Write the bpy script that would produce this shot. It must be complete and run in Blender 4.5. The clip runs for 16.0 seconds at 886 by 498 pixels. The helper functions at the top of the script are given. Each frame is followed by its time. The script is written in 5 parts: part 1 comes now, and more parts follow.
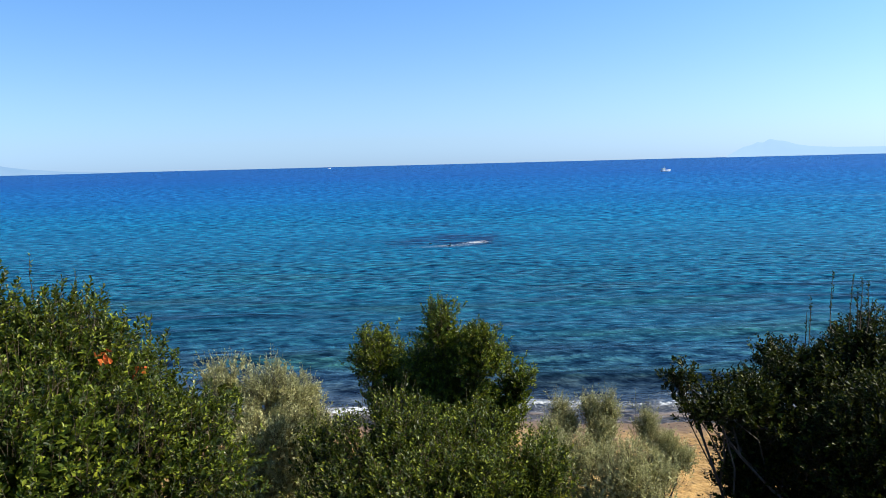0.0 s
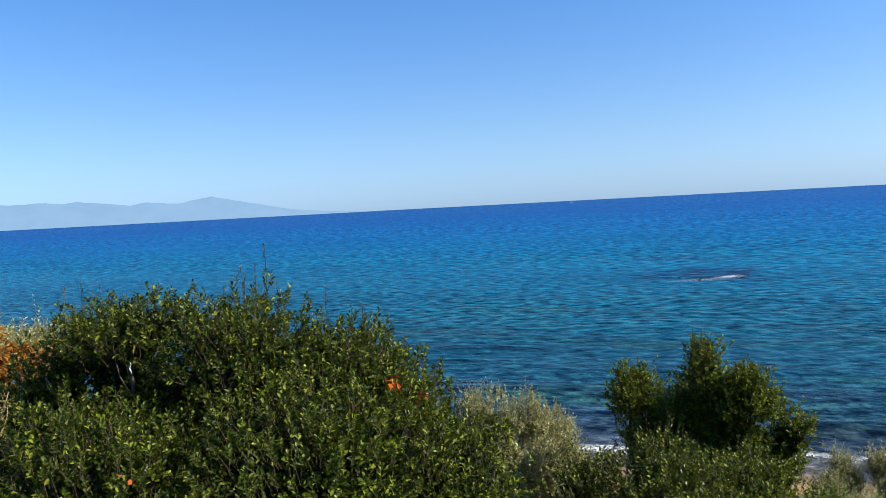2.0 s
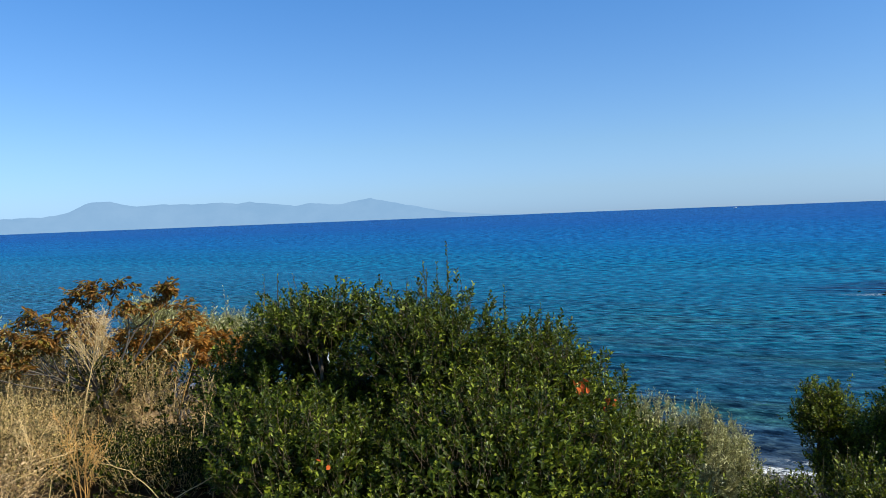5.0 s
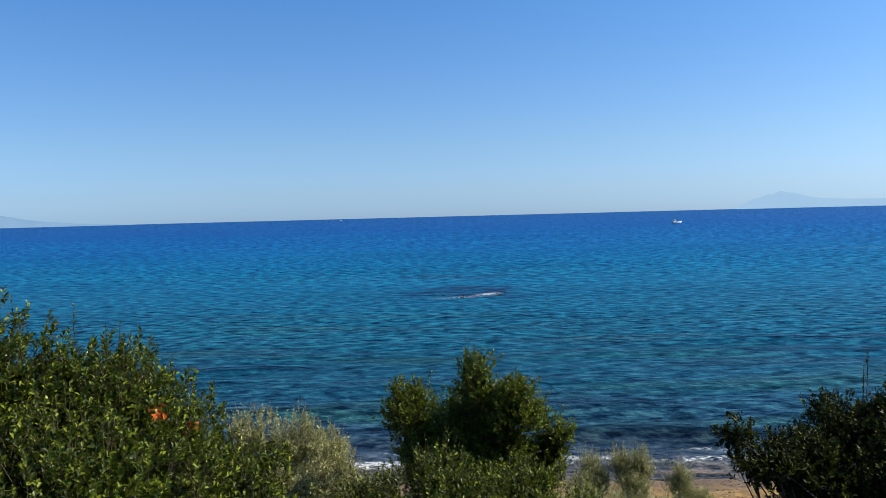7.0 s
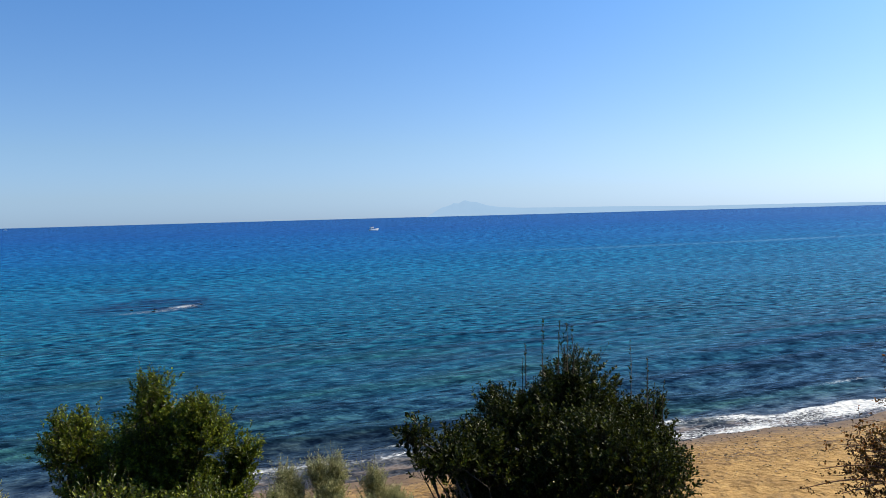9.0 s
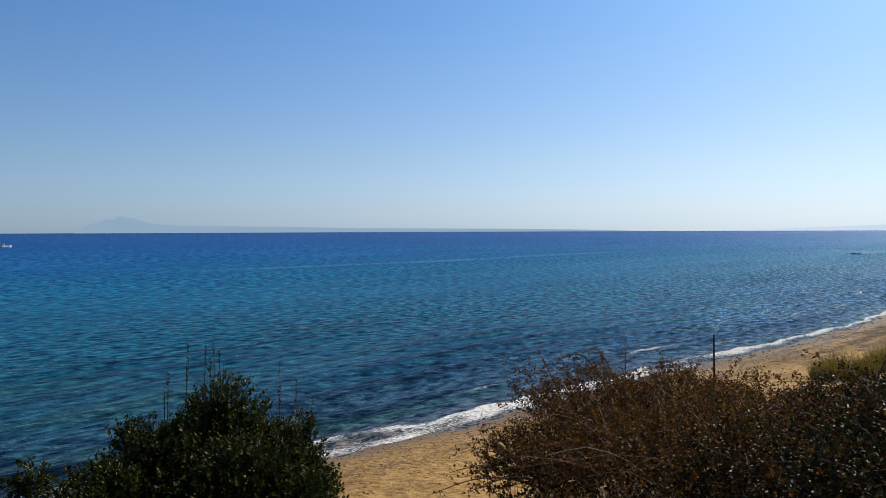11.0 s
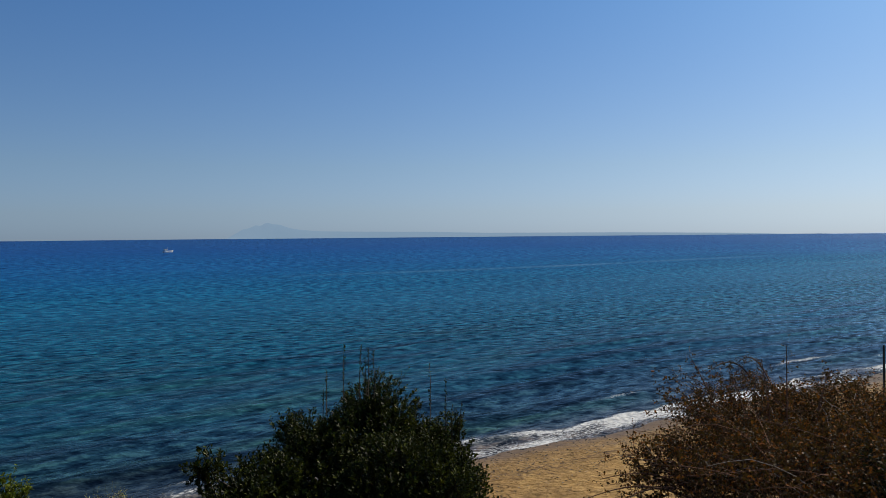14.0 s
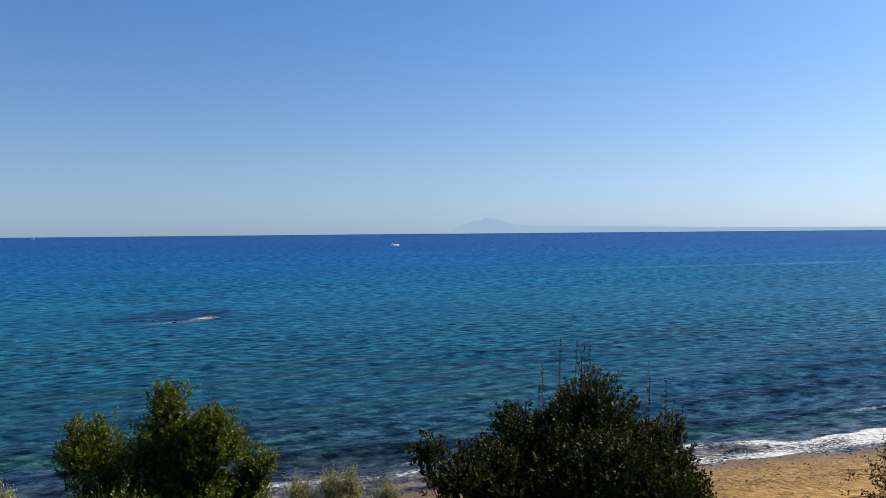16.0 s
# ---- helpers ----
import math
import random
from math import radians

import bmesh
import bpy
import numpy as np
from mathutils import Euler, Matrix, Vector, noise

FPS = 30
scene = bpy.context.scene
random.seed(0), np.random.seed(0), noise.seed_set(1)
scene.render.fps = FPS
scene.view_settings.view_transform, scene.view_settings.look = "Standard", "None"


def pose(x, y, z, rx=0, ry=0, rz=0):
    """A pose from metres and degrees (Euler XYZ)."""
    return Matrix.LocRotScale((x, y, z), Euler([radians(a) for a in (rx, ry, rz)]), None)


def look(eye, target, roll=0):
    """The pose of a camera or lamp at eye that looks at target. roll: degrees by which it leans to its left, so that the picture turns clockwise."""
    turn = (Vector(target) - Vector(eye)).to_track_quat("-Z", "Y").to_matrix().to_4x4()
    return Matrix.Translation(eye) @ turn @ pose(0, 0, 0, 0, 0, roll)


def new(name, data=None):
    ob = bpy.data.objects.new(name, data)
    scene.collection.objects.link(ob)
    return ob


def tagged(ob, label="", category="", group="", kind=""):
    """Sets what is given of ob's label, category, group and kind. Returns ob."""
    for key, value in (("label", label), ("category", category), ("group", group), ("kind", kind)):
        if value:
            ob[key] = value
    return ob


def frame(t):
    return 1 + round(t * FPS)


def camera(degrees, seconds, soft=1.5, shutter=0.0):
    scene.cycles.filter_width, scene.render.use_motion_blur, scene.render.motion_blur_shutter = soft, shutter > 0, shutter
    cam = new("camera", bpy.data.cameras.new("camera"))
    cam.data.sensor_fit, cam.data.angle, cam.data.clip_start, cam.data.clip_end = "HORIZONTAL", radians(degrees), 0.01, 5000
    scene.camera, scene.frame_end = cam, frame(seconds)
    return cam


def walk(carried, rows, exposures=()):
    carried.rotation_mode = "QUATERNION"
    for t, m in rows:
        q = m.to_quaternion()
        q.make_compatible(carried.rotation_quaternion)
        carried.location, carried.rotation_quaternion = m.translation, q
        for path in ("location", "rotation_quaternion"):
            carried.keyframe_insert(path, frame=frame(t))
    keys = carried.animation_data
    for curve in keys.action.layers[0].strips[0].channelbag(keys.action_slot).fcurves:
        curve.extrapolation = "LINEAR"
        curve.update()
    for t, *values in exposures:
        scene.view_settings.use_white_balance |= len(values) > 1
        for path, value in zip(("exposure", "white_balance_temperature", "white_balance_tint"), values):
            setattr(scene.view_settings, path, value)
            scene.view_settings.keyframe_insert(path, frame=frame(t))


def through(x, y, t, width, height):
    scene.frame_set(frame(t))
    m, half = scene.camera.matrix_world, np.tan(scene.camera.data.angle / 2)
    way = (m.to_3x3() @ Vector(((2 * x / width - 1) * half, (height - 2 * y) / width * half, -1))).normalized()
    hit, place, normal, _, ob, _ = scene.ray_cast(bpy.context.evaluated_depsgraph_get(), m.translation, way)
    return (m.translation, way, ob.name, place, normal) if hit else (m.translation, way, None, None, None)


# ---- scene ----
PATH = [
    (0, look((0.206, 0.407, 9.008), (0.206, 20.279, 6.745), -1.462)),
    (0.5, look((0.196, 0.405, 9.016), (-0.158, 20.299, 6.988), -1.411)),
    (1, look((0.170, 0.380, 9.019), (-1.525, 20.226, 7.219), -1.735)),
    (1.5, look((0.122, 0.355, 9.022), (-4.013, 19.857, 7.426), -2.639)),
    (2, look((0.059, 0.344, 9.027), (-6.157, 19.319, 7.894), -3.003)),
    (2.5, look((-0.055, 0.335, 9.015), (-8.141, 18.594, 7.915), -3.097)),
    (3, look((-0.096, 0.315, 9.011), (-9.943, 17.701, 8.120), -2.300)),
    (3.2, look((-0.107, 0.302, 9.013), (-10.521, 17.361, 8.255), -2.240)),
    (4.2, look((-0.150, 0.290, 9.012), (-12.280, 16.180, 8.200), -2.150)),
    (5.3, look((-0.156, 0.345, 9.010), (-8.664, 18.426, 8.172), -2.104)),
    (5.5, look((-0.127, 0.356, 9.002), (-7.821, 18.801, 8.216), -2.005)),
    (6, look((-0.117, 0.400, 9.005), (-5.378, 19.676, 8.122), -2.279)),
    (6.5, look((-0.100, 0.485, 8.994), (-2.443, 20.324, 8.018), -1.762)),
    (7, look((-0.065, 0.536, 8.994), (-0.310, 20.515, 8.099), -1.480)),
    (7.5, look((-0.022, 0.563, 8.989), (1.655, 20.472, 8.082), -1.268)),
    (8, look((0.024, 0.598, 8.992), (3.276, 20.312, 8.090), -1.791)),
    (8.5, look((0.099, 0.632, 8.987), (5.314, 19.919, 8.079), -1.989)),
    (9, look((0.129, 0.664, 8.989), (7.509, 19.231, 8.092), -1.551)),
    (9.5, look((0.169, 0.685, 8.993), (9.500, 18.354, 8.145), -1.094)),
    (10, look((0.235, 0.679, 9.003), (11.550, 17.154, 8.276), -0.885)),
    (10.2, look((0.256, 0.664, 8.999), (12.196, 16.695, 8.325), -0.768)),
    (12.3, look((0.308, 0.634, 8.990), (17.018, 11.619, 8.643), 0.280)),
    (12.5, look((0.303, 0.639, 8.991), (16.962, 11.701, 8.661), 0.343)),
    (13, look((0.282, 0.667, 8.989), (16.056, 12.960, 8.739), -0.382)),
    (13.5, look((0.225, 0.721, 8.983), (14.631, 14.591, 8.706), -0.184)),
    (14, look((0.162, 0.692, 8.991), (12.055, 16.768, 8.636), -0.537)),
    (14.5, look((0.163, 0.691, 8.988), (9.754, 18.235, 8.529), -0.626)),
    (15, look((0.144, 0.693, 8.988), (7.926, 19.111, 8.538), -0.775)),
    (15.5, look((0.146, 0.680, 8.990), (6.963, 19.480, 8.683), -1.056)),
    (16, look((0.159, 0.679, 8.986), (7.044, 19.452, 8.542), -0.518)),
]
cam = camera(60.75, 16.0, 0.5)

EXPOSURES = [(0, 0.93, 6500, 8), (1.5, 0.83, 6500, 8), (3.2, 0.74, 6550, 8), (5.3, 0.60, 6350, 5), (7.0, 0.54, 6450, 6), (9.0, 0.54, 6700, 9),
             (10.2, 0.28, 6900, 10), (12.3, -0.26, 7000, 10), (13.5, -0.42, 6950, 10), (14.2, -0.18, 6850, 10), (15.0, 0.14, 6850, 11), (16, 0.31, 6900, 11)]
walk(cam, PATH, EXPOSURES)

# ---------------------------------------------------------------- light
SUN_AZ, SUN_EL = 85.0, 41.0          # degrees clockwise from +y, degrees above the sea
world = bpy.data.worlds.new("sky")
scene.world = world
world.use_nodes = True
wn, wl = world.node_tree.nodes, world.node_tree.links
def sky_layer(altitude, air, dust, ozone):
    sky = wn.new("ShaderNodeTexSky")
    sky.sky_type = "NISHITA"
    sky.sun_disc = False
    sky.sun_elevation, sky.sun_rotation = radians(SUN_EL), radians(SUN_AZ)
    sky.altitude, sky.air_density, sky.dust_density, sky.ozone_density = altitude, air, dust, ozone
    return sky.outputs[0]


# clear autumn air over a hazier layer at sea level
air = wn.new("ShaderNodeMix")
air.data_type = "RGBA"
air.inputs[0].default_value = 0.5
wl.new(sky_layer(2000, 0.8, 1.0, 2.0), air.inputs[6])
wl.new(sky_layer(500, 1.0, 3.0, 1.0), air.inputs[7])
tone = wn.new("ShaderNodeMix")
tone.data_type, tone.blend_type = "RGBA", "MULTIPLY"
tone.inputs[0].default_value = 1.0
# lilac haze low over the sea, deeper blue higher up
height = wn.new("ShaderNodeSeparateXYZ")
wl.new(wn.new("ShaderNodeTexCoord").outputs["Generated"], height.inputs[0])
haze = wn.new("ShaderNodeValToRGB")
for pos_, tint_ in ((0.0, (0.77, 1.03, 1.60, 1)), (0.03, (0.79, 0.99, 1.36, 1)), (0.09, (0.77, 0.99, 1.25, 1)), (0.32, (0.53, 1.0, 1.48, 1))):
    stop = haze.color_ramp.elements.new(pos_)
    stop.color = tint_
haze.color_ramp.elements.remove(haze.color_ramp.elements[0])
haze.color_ramp.elements.remove(haze.color_ramp.elements[-1])
wl.new(height.outputs[2], haze.inputs[0])
wl.new(haze.outputs[0], tone.inputs[7])
wl.new(air.outputs[2], tone.inputs[6])
wl.new(tone.outputs[2], wn["Background"].inputs[0])
wn["Background"].inputs[1].default_value = 0.088
sun = new("sun", bpy.data.lights.new("sun", "SUN"))
sun.data.energy, sun.data.angle, sun.data.color = 5.0, radians(0.53), (1.0, 0.91, 0.76)
a, e = radians(SUN_AZ), radians(SUN_EL)
sun.matrix_world = look((60 * math.sin(a) * math.cos(e), 60 * math.cos(a) * math.cos(e), 60 * math.sin(e)), (0, 0, 0))


# ---------------------------------------------------------------- materials
class Mat:
    """A small writer of node materials."""

    def __init__(self, name):
        self.m = bpy.data.materials.new(name)
        self.m.use_nodes = True
        self.n, self.l = self.m.node_tree.nodes, self.m.node_tree.links
        self.b = self.n["Principled BSDF"]

    def node(self, kind, ins=(), **props):
        nd = self.n.new("ShaderNode" + kind)
        if "noise_dimensions" in props:
            nd.noise_dimensions = props["noise_dimensions"]
        if "data_type" in props:
            nd.data_type = props["data_type"]
        if "blend_type" in props:
            nd.blend_type = props["blend_type"]
        if "operation" in props:
            nd.operation = props["operation"]
        if "use_clamp" in props:
            nd.use_clamp = props["use_clamp"]
        if "attribute_name" in props:
            nd.attribute_name = props["attribute_name"]
        if "feature" in props:
            nd.feature = props["feature"]
        for k, v in dict(ins).items():
            if isinstance(v, bpy.types.NodeSocket):
                self.l.new(v, nd.inputs[k])
            else:
                nd.inputs[k].default_value = v
        return nd

    def set(self, **ins):
        for k, v in ins.items():
            k = k.replace("_", " ")
            if isinstance(v, bpy.types.NodeSocket):
                self.l.new(v, self.b.inputs[k])
            else:
                self.b.inputs[k].default_value = v

    def noise(self, scale, detail=4.0, rough=0.55, vec=None, dim="3D"):
        ins = {"Scale": scale, "Detail": detail, "Roughness": rough}
        if vec is not None:
            ins["Vector"] = vec
        return self.node("TexNoise", ins, noise_dimensions=dim).outputs["Fac"]

    def coords(self, scale=(1, 1, 1), turn=(0, 0, 0)):
        g = self.node("NewGeometry").outputs["Position"]
        return self.node("Mapping", {"Vector": g, "Scale": scale, "Rotation": turn}).outputs[0]

    def ramp(self, fac, stops, mode="LINEAR"):
        r = self.node("ValToRGB", {"Fac": fac})
        r.color_ramp.interpolation = mode
        el = r.color_ramp.elements
        el[0].position, el[0].color = stops[0][0], (*stops[0][1], 1)
        el[1].position, el[1].color = stops[-1][0], (*stops[-1][1], 1)
        for p, c in stops[1:-1]:
            el.new(p).color = (*c, 1)
        return r.outputs[0]

    def mix(self, fac, c1, c2, blend="MIX"):
        m = self.node("Mix", data_type="RGBA", blend_type=blend)
        for i, v in ((0, fac), (6, c1), (7, c2)):
            if isinstance(v, bpy.types.NodeSocket):
                self.l.new(v, m.inputs[i])
            else:
                m.inputs[i].default_value = (*v, 1) if isinstance(v, tuple) and len(v) == 3 else v
        return m.outputs[2]

    def math(self, op, a, b=0.0, c=0.0, clamp=False):
        return self.node("Math", {0: a, 1: b, 2: c}, operation=op, use_clamp=clamp).outputs[0]

    def fit(self, v, lo, hi, to_lo=0.0, to_hi=1.0):
        return self.node("MapRange", {"Value": v, 1: lo, 2: hi, 3: to_lo, 4: to_hi}).outputs[0]

    def bump(self, height, strength=0.3, distance=0.01, normal=None):
        ins = {"Height": height, "Strength": strength, "Distance": distance}
        if normal is not None:
            ins["Normal"] = normal
        return self.node("Bump", ins).outputs[0]


def leaf_mat(name, dark, mid, light, rough=0.38, through=0.25, patch=None, spec=0.2):
    """Leaf: colour varies leaf by leaf and over the crown; some light passes through."""
    m = Mat(name)
    rnd = m.node("NewGeometry").outputs["Random Per Island"]
    col = m.ramp(rnd, [(0.0, dark), (0.35, dark), (0.7, mid), (1.0, light)])
    big = m.noise(1.6, 3, vec=m.coords())
    col = m.mix(m.fit(big, 0.35, 0.65, 0.0, 0.35), col, mid)
    if patch:
        spot = m.math("GREATER_THAN", rnd, 1.0 - patch[1])
        col = m.mix(spot, col, patch[0])
    m.set(Base_Color=col, Roughness=m.fit(m.noise(40, 2, vec=m.coords()), 0.3, 0.7, rough - 0.1, rough + 0.15))
    m.b.inputs["Specular IOR Level"].default_value = spec
    tl = m.node("BsdfTranslucent", {"Color": m.mix(0.25, col, tuple(min(1, c * 1.3) for c in light))})
    mx = m.node("MixShader", {0: through, 1: m.b.outputs[0], 2: tl.outputs[0]})
    m.l.new(mx.outputs[0], m.n["Material Output"].inputs[0])
    return m.m


def bark_mat(name, c1, c2, scale=30):
    m = Mat(name)
    n = m.noise(scale, 5, vec=m.coords((1, 1, 0.25)))
    m.set(Base_Color=m.ramp(n, [(0.3, c1), (0.7, c2)]), Roughness=0.9, Normal=m.bump(n, 0.6, 0.01))
    return m.m


def plain_mat(name, c1, c2, rough=0.7, scale=6.0, bump=0.2, dist=0.01, spec=0.5):
    m = Mat(name)
    n = m.noise(scale, 5, vec=m.coords())
    m.set(Base_Color=m.ramp(n, [(0.3, c1), (0.7, c2)]), Roughness=rough, Normal=m.bump(n, bump, dist), Specular_IOR_Level=spec)
    return m.m


M_EVERGREEN = leaf_mat("evergreen leaf", (0.010, 0.018, 0.002), (0.052, 0.076, 0.005), (0.26, 0.29, 0.028), 0.38, 0.26, None, 0.17)
# same kind of leaf with backlit shade put into a darker colour
M_SHADELEAF = leaf_mat("shaded evergreen leaf", (0.005, 0.009, 0.001), (0.015, 0.022, 0.002), (0.098, 0.110, 0.010), 0.40, 0.17, None, 0.08)
M_TREE = leaf_mat("bright evergreen leaf", (0.014, 0.025, 0.002), (0.068, 0.098, 0.006), (0.30, 0.335, 0.032), 0.38, 0.30, None, 0.15)
M_OLIVE = leaf_mat("olive leaf", (0.15, 0.15, 0.05), (0.35, 0.34, 0.14), (0.66, 0.63, 0.35), 0.5, 0.28)
M_BRAMBLE = leaf_mat("bramble leaf", (0.010, 0.006, 0.002), (0.045, 0.027, 0.007), (0.24, 0.135, 0.030), 0.5, 0.26, ((0.24, 0.080, 0.014), 0.18), 0.09)
M_BRAMBLE_GREEN = leaf_mat("green bramble leaf", (0.006, 0.006, 0.002), (0.020, 0.019, 0.005), (0.105, 0.084, 0.019), 0.48, 0.16, ((0.20, 0.072, 0.012), 0.13), 0.10)
M_RUST = leaf_mat("rusty leaf", (0.08, 0.038, 0.010), (0.27, 0.132, 0.028), (0.56, 0.33, 0.07), 0.6, 0.42, ((0.22, 0.17, 0.03), 0.22))
M_RUSTY = leaf_mat("withered rusty leaf", (0.16, 0.066, 0.015), (0.40, 0.185, 0.033), (0.60, 0.35, 0.07), 0.6, 0.46)
M_ORANGE = leaf_mat("withered orange leaf", (0.35, 0.06, 0.012), (0.50, 0.11, 0.02), (0.58, 0.18, 0.035), 0.6, 0.3)
M_TUFT = leaf_mat("withered bramble leaf", (0.08, 0.028, 0.008), (0.20, 0.072, 0.014), (0.32, 0.14, 0.030), 0.6, 0.25)
M_DRY = leaf_mat("dry grass", (0.19, 0.12, 0.055), (0.52, 0.36, 0.18), (0.78, 0.59, 0.34), 0.7, 0.34)
M_HERB = leaf_mat("grey-green herb", (0.065, 0.052, 0.018), (0.24, 0.18, 0.062), (0.50, 0.38, 0.15), 0.6, 0.3)
M_YELLOWGRASS = leaf_mat("yellow-green grass", (0.07, 0.058, 0.012), (0.16, 0.125, 0.026), (0.27, 0.20, 0.05), 0.6, 0.35)
M_SCRUB = leaf_mat("far scrub leaf", (0.006, 0.010, 0.003), (0.014, 0.020, 0.006), (0.034, 0.040, 0.012), 0.6, 0.06, None, 0.03)
M_BARK = bark_mat("grey bark", (0.045, 0.035, 0.026), (0.11, 0.09, 0.07))
M_TWIG = bark_mat("brown twig", (0.03, 0.019, 0.010), (0.085, 0.055, 0.028), 60)
M_CANE = bark_mat("red-brown bramble cane", (0.07, 0.028, 0.013), (0.20, 0.085, 0.04), 50)
M_STRAW = bark_mat("straw stalk", (0.36, 0.24, 0.10), (0.60, 0.43, 0.20), 60)
M_REDSTALK = bark_mat("orange-brown stalk", (0.27, 0.135, 0.03), (0.44, 0.25, 0.07), 60)
M_DEADWOOD = bark_mat("grey dead wood", (0.13, 0.10, 0.08), (0.28, 0.23, 0.19), 50)
M_DARKWOOD = bark_mat("dark weathered wood", (0.03, 0.022, 0.016), (0.08, 0.06, 0.045), 50)
M_ROCK = plain_mat("wet dark rock", (0.004, 0.0035, 0.003), (0.014, 0.012, 0.010), 0.8, 4.0, 0.8, 0.08, 0.05)
M_STONE = plain_mat("beach stone", (0.07, 0.055, 0.045), (0.20, 0.16, 0.13), 0.6, 9.0, 0.4, 0.02)
M_HULL = plain_mat("white boat paint", (0.72, 0.72, 0.70), (0.84, 0.84, 0.82), 0.4, 3.0, 0.02)
M_GLASS = plain_mat("boat window", (0.02, 0.03, 0.04), (0.04, 0.05, 0.06), 0.1, 3.0, 0.0)


# ---------------------------------------------------------------- mesh helpers
def mesh_np(name, verts, faces, smooth=False, material=None):
    """A mesh from arrays: verts (n, 3), faces (m, 3 or 4)."""
    verts, faces = np.asarray(verts, np.float32), np.asarray(faces, np.int32)
    me = bpy.data.meshes.new(name)
    k = faces.shape[1]
    me.vertices.add(len(verts))
    me.vertices.foreach_set("co", verts.ravel())
    me.loops.add(faces.size)
    me.loops.foreach_set("vertex_index", faces.ravel())
    me.polygons.add(len(faces))
    me.polygons.foreach_set("loop_start", np.arange(0, faces.size, k, dtype=np.int32))
    me.polygons.foreach_set("use_smooth", np.full(len(faces), smooth))
    me.update(calc_edges=True)
    if material:
        me.materials.append(material)
    return me


def part(name, me, parent, label=""):
    ob = new(name, me)
    ob.parent = parent
    if label:
        ob["label"] = label
    return ob


def thing(name, x, y, z, label, category, group="", kind=""):
    ob = new(name)
    ob.location = (x, y, z)
    ob.empty_display_size = 0.2
    return tagged(ob, label, category, group, kind)


def unit(v):
    return v / np.maximum(np.linalg.norm(v, axis=-1, keepdims=True), 1e-9)


class Geo:
    """Gathers quads for one mesh."""

    def __init__(self):
        self.v, self.f, self.n = [], [], 0

    def add(self, v, f):
        self.v.append(np.asarray(v, float).reshape(-1, 3))
        self.f.append(np.asarray(f, int).reshape(-1, 4) + self.n)
        self.n += len(self.v[-1])

    def mesh(self, name, material, origin=(0, 0, 0), smooth=False):
        return mesh_np(name, np.concatenate(self.v) - np.asarray(origin), np.concatenate(self.f), smooth, material)

    def tube(self, pts, radii, sides=6):
        pts, radii = np.asarray(pts, float), np.asarray(radii, float)
        d = unit(np.gradient(pts, axis=0))
        s = unit(np.cross(d, [0.31, 0.94, 0.11]))
        t = np.cross(d, s)
        an = np.arange(sides) * 2 * math.pi / sides
        ring = pts[:, None] + radii[:, None, None] * (np.cos(an)[:, None] * s[:, None] + np.sin(an)[:, None] * t[:, None])
        i, j = np.meshgrid(np.arange(len(pts) - 1), np.arange(sides), indexing="ij")
        k = (j + 1) % sides
        self.add(ring, np.stack([i * sides + j, i * sides + k, (i + 1) * sides + k, (i + 1) * sides + j], -1))

    def twigs(self, p0, p1, r0, r1):
        """Many thin three-sided sticks at once."""
        d = unit(p1 - p0)
        s = unit(np.cross(d, [0.31, 0.94, 0.11]))
        t = np.cross(d, s)
        an = np.arange(3) * 2 * math.pi / 3
        off = np.cos(an)[None, :, None] * s[:, None] + np.sin(an)[None, :, None] * t[:, None]
        r0, r1 = np.broadcast_to(r0, len(p0))[:, None, None], np.broadcast_to(r1, len(p0))[:, None, None]
        v = np.concatenate([p0[:, None] + r0 * off, p1[:, None] + r1 * off], 1)
        f = np.array([[0, 1, 4, 3], [1, 2, 5, 4], [2, 0, 3, 5]])
        self.add(v, (np.arange(len(p0)) * 6)[:, None, None] + f)

    def leaves(self, base, way, normal, length, width, fold=0.35, droop=0.15):
        """Pointed oval leaves, folded along the midrib."""
        way = unit(way)
        side = unit(np.cross(way, normal))
        nor = np.cross(side, way)
        L, Wd = np.broadcast_to(length, len(base))[:, None], np.broadcast_to(width, len(base))[:, None]
        up, dn = nor * Wd * fold, nor * L * droop
        v = np.stack([base, base + way * L * 0.36 + side * Wd * 0.78 + up, base + way * L * 0.78 + side * Wd * 0.92 + up - dn * 0.5,
                      base + way * L - dn, base + way * L * 0.78 - side * Wd * 0.92 + up - dn * 0.5, base + way * L * 0.36 - side * Wd * 0.78 + up], 1)
        f = np.array([[0, 1, 2, 3], [0, 3, 4, 5]])
        self.add(v, (np.arange(len(base)) * 6)[:, None, None] + f)

    def blades(self, base, way, length, width, bend):
        """Grass blades of two bent segments."""
        way = unit(way)
        side = unit(np.cross(way, [0.2, 0.3, 1.0])) * np.broadcast_to(width, len(base))[:, None]
        L = np.broadcast_to(length, len(base))[:, None]
        mid = base + way * L * 0.55
        tip = mid + unit(way + bend) * L * 0.45
        v = np.stack([base - side, base + side, mid + side * 0.7, mid - side * 0.7, tip + side * 0.15, tip - side * 0.15], 1)
        f = np.array([[0, 1, 2, 3], [3, 2, 4, 5]])
        self.add(v, (np.arange(len(base)) * 6)[:, None, None] + f)


# ---------------------------------------------------------------- ground, beach and sea
def smooth(v, lo, hi):
    u = np.clip((v - lo) / (hi - lo), 0, 1)
    return u * u * (3 - 2 * u)


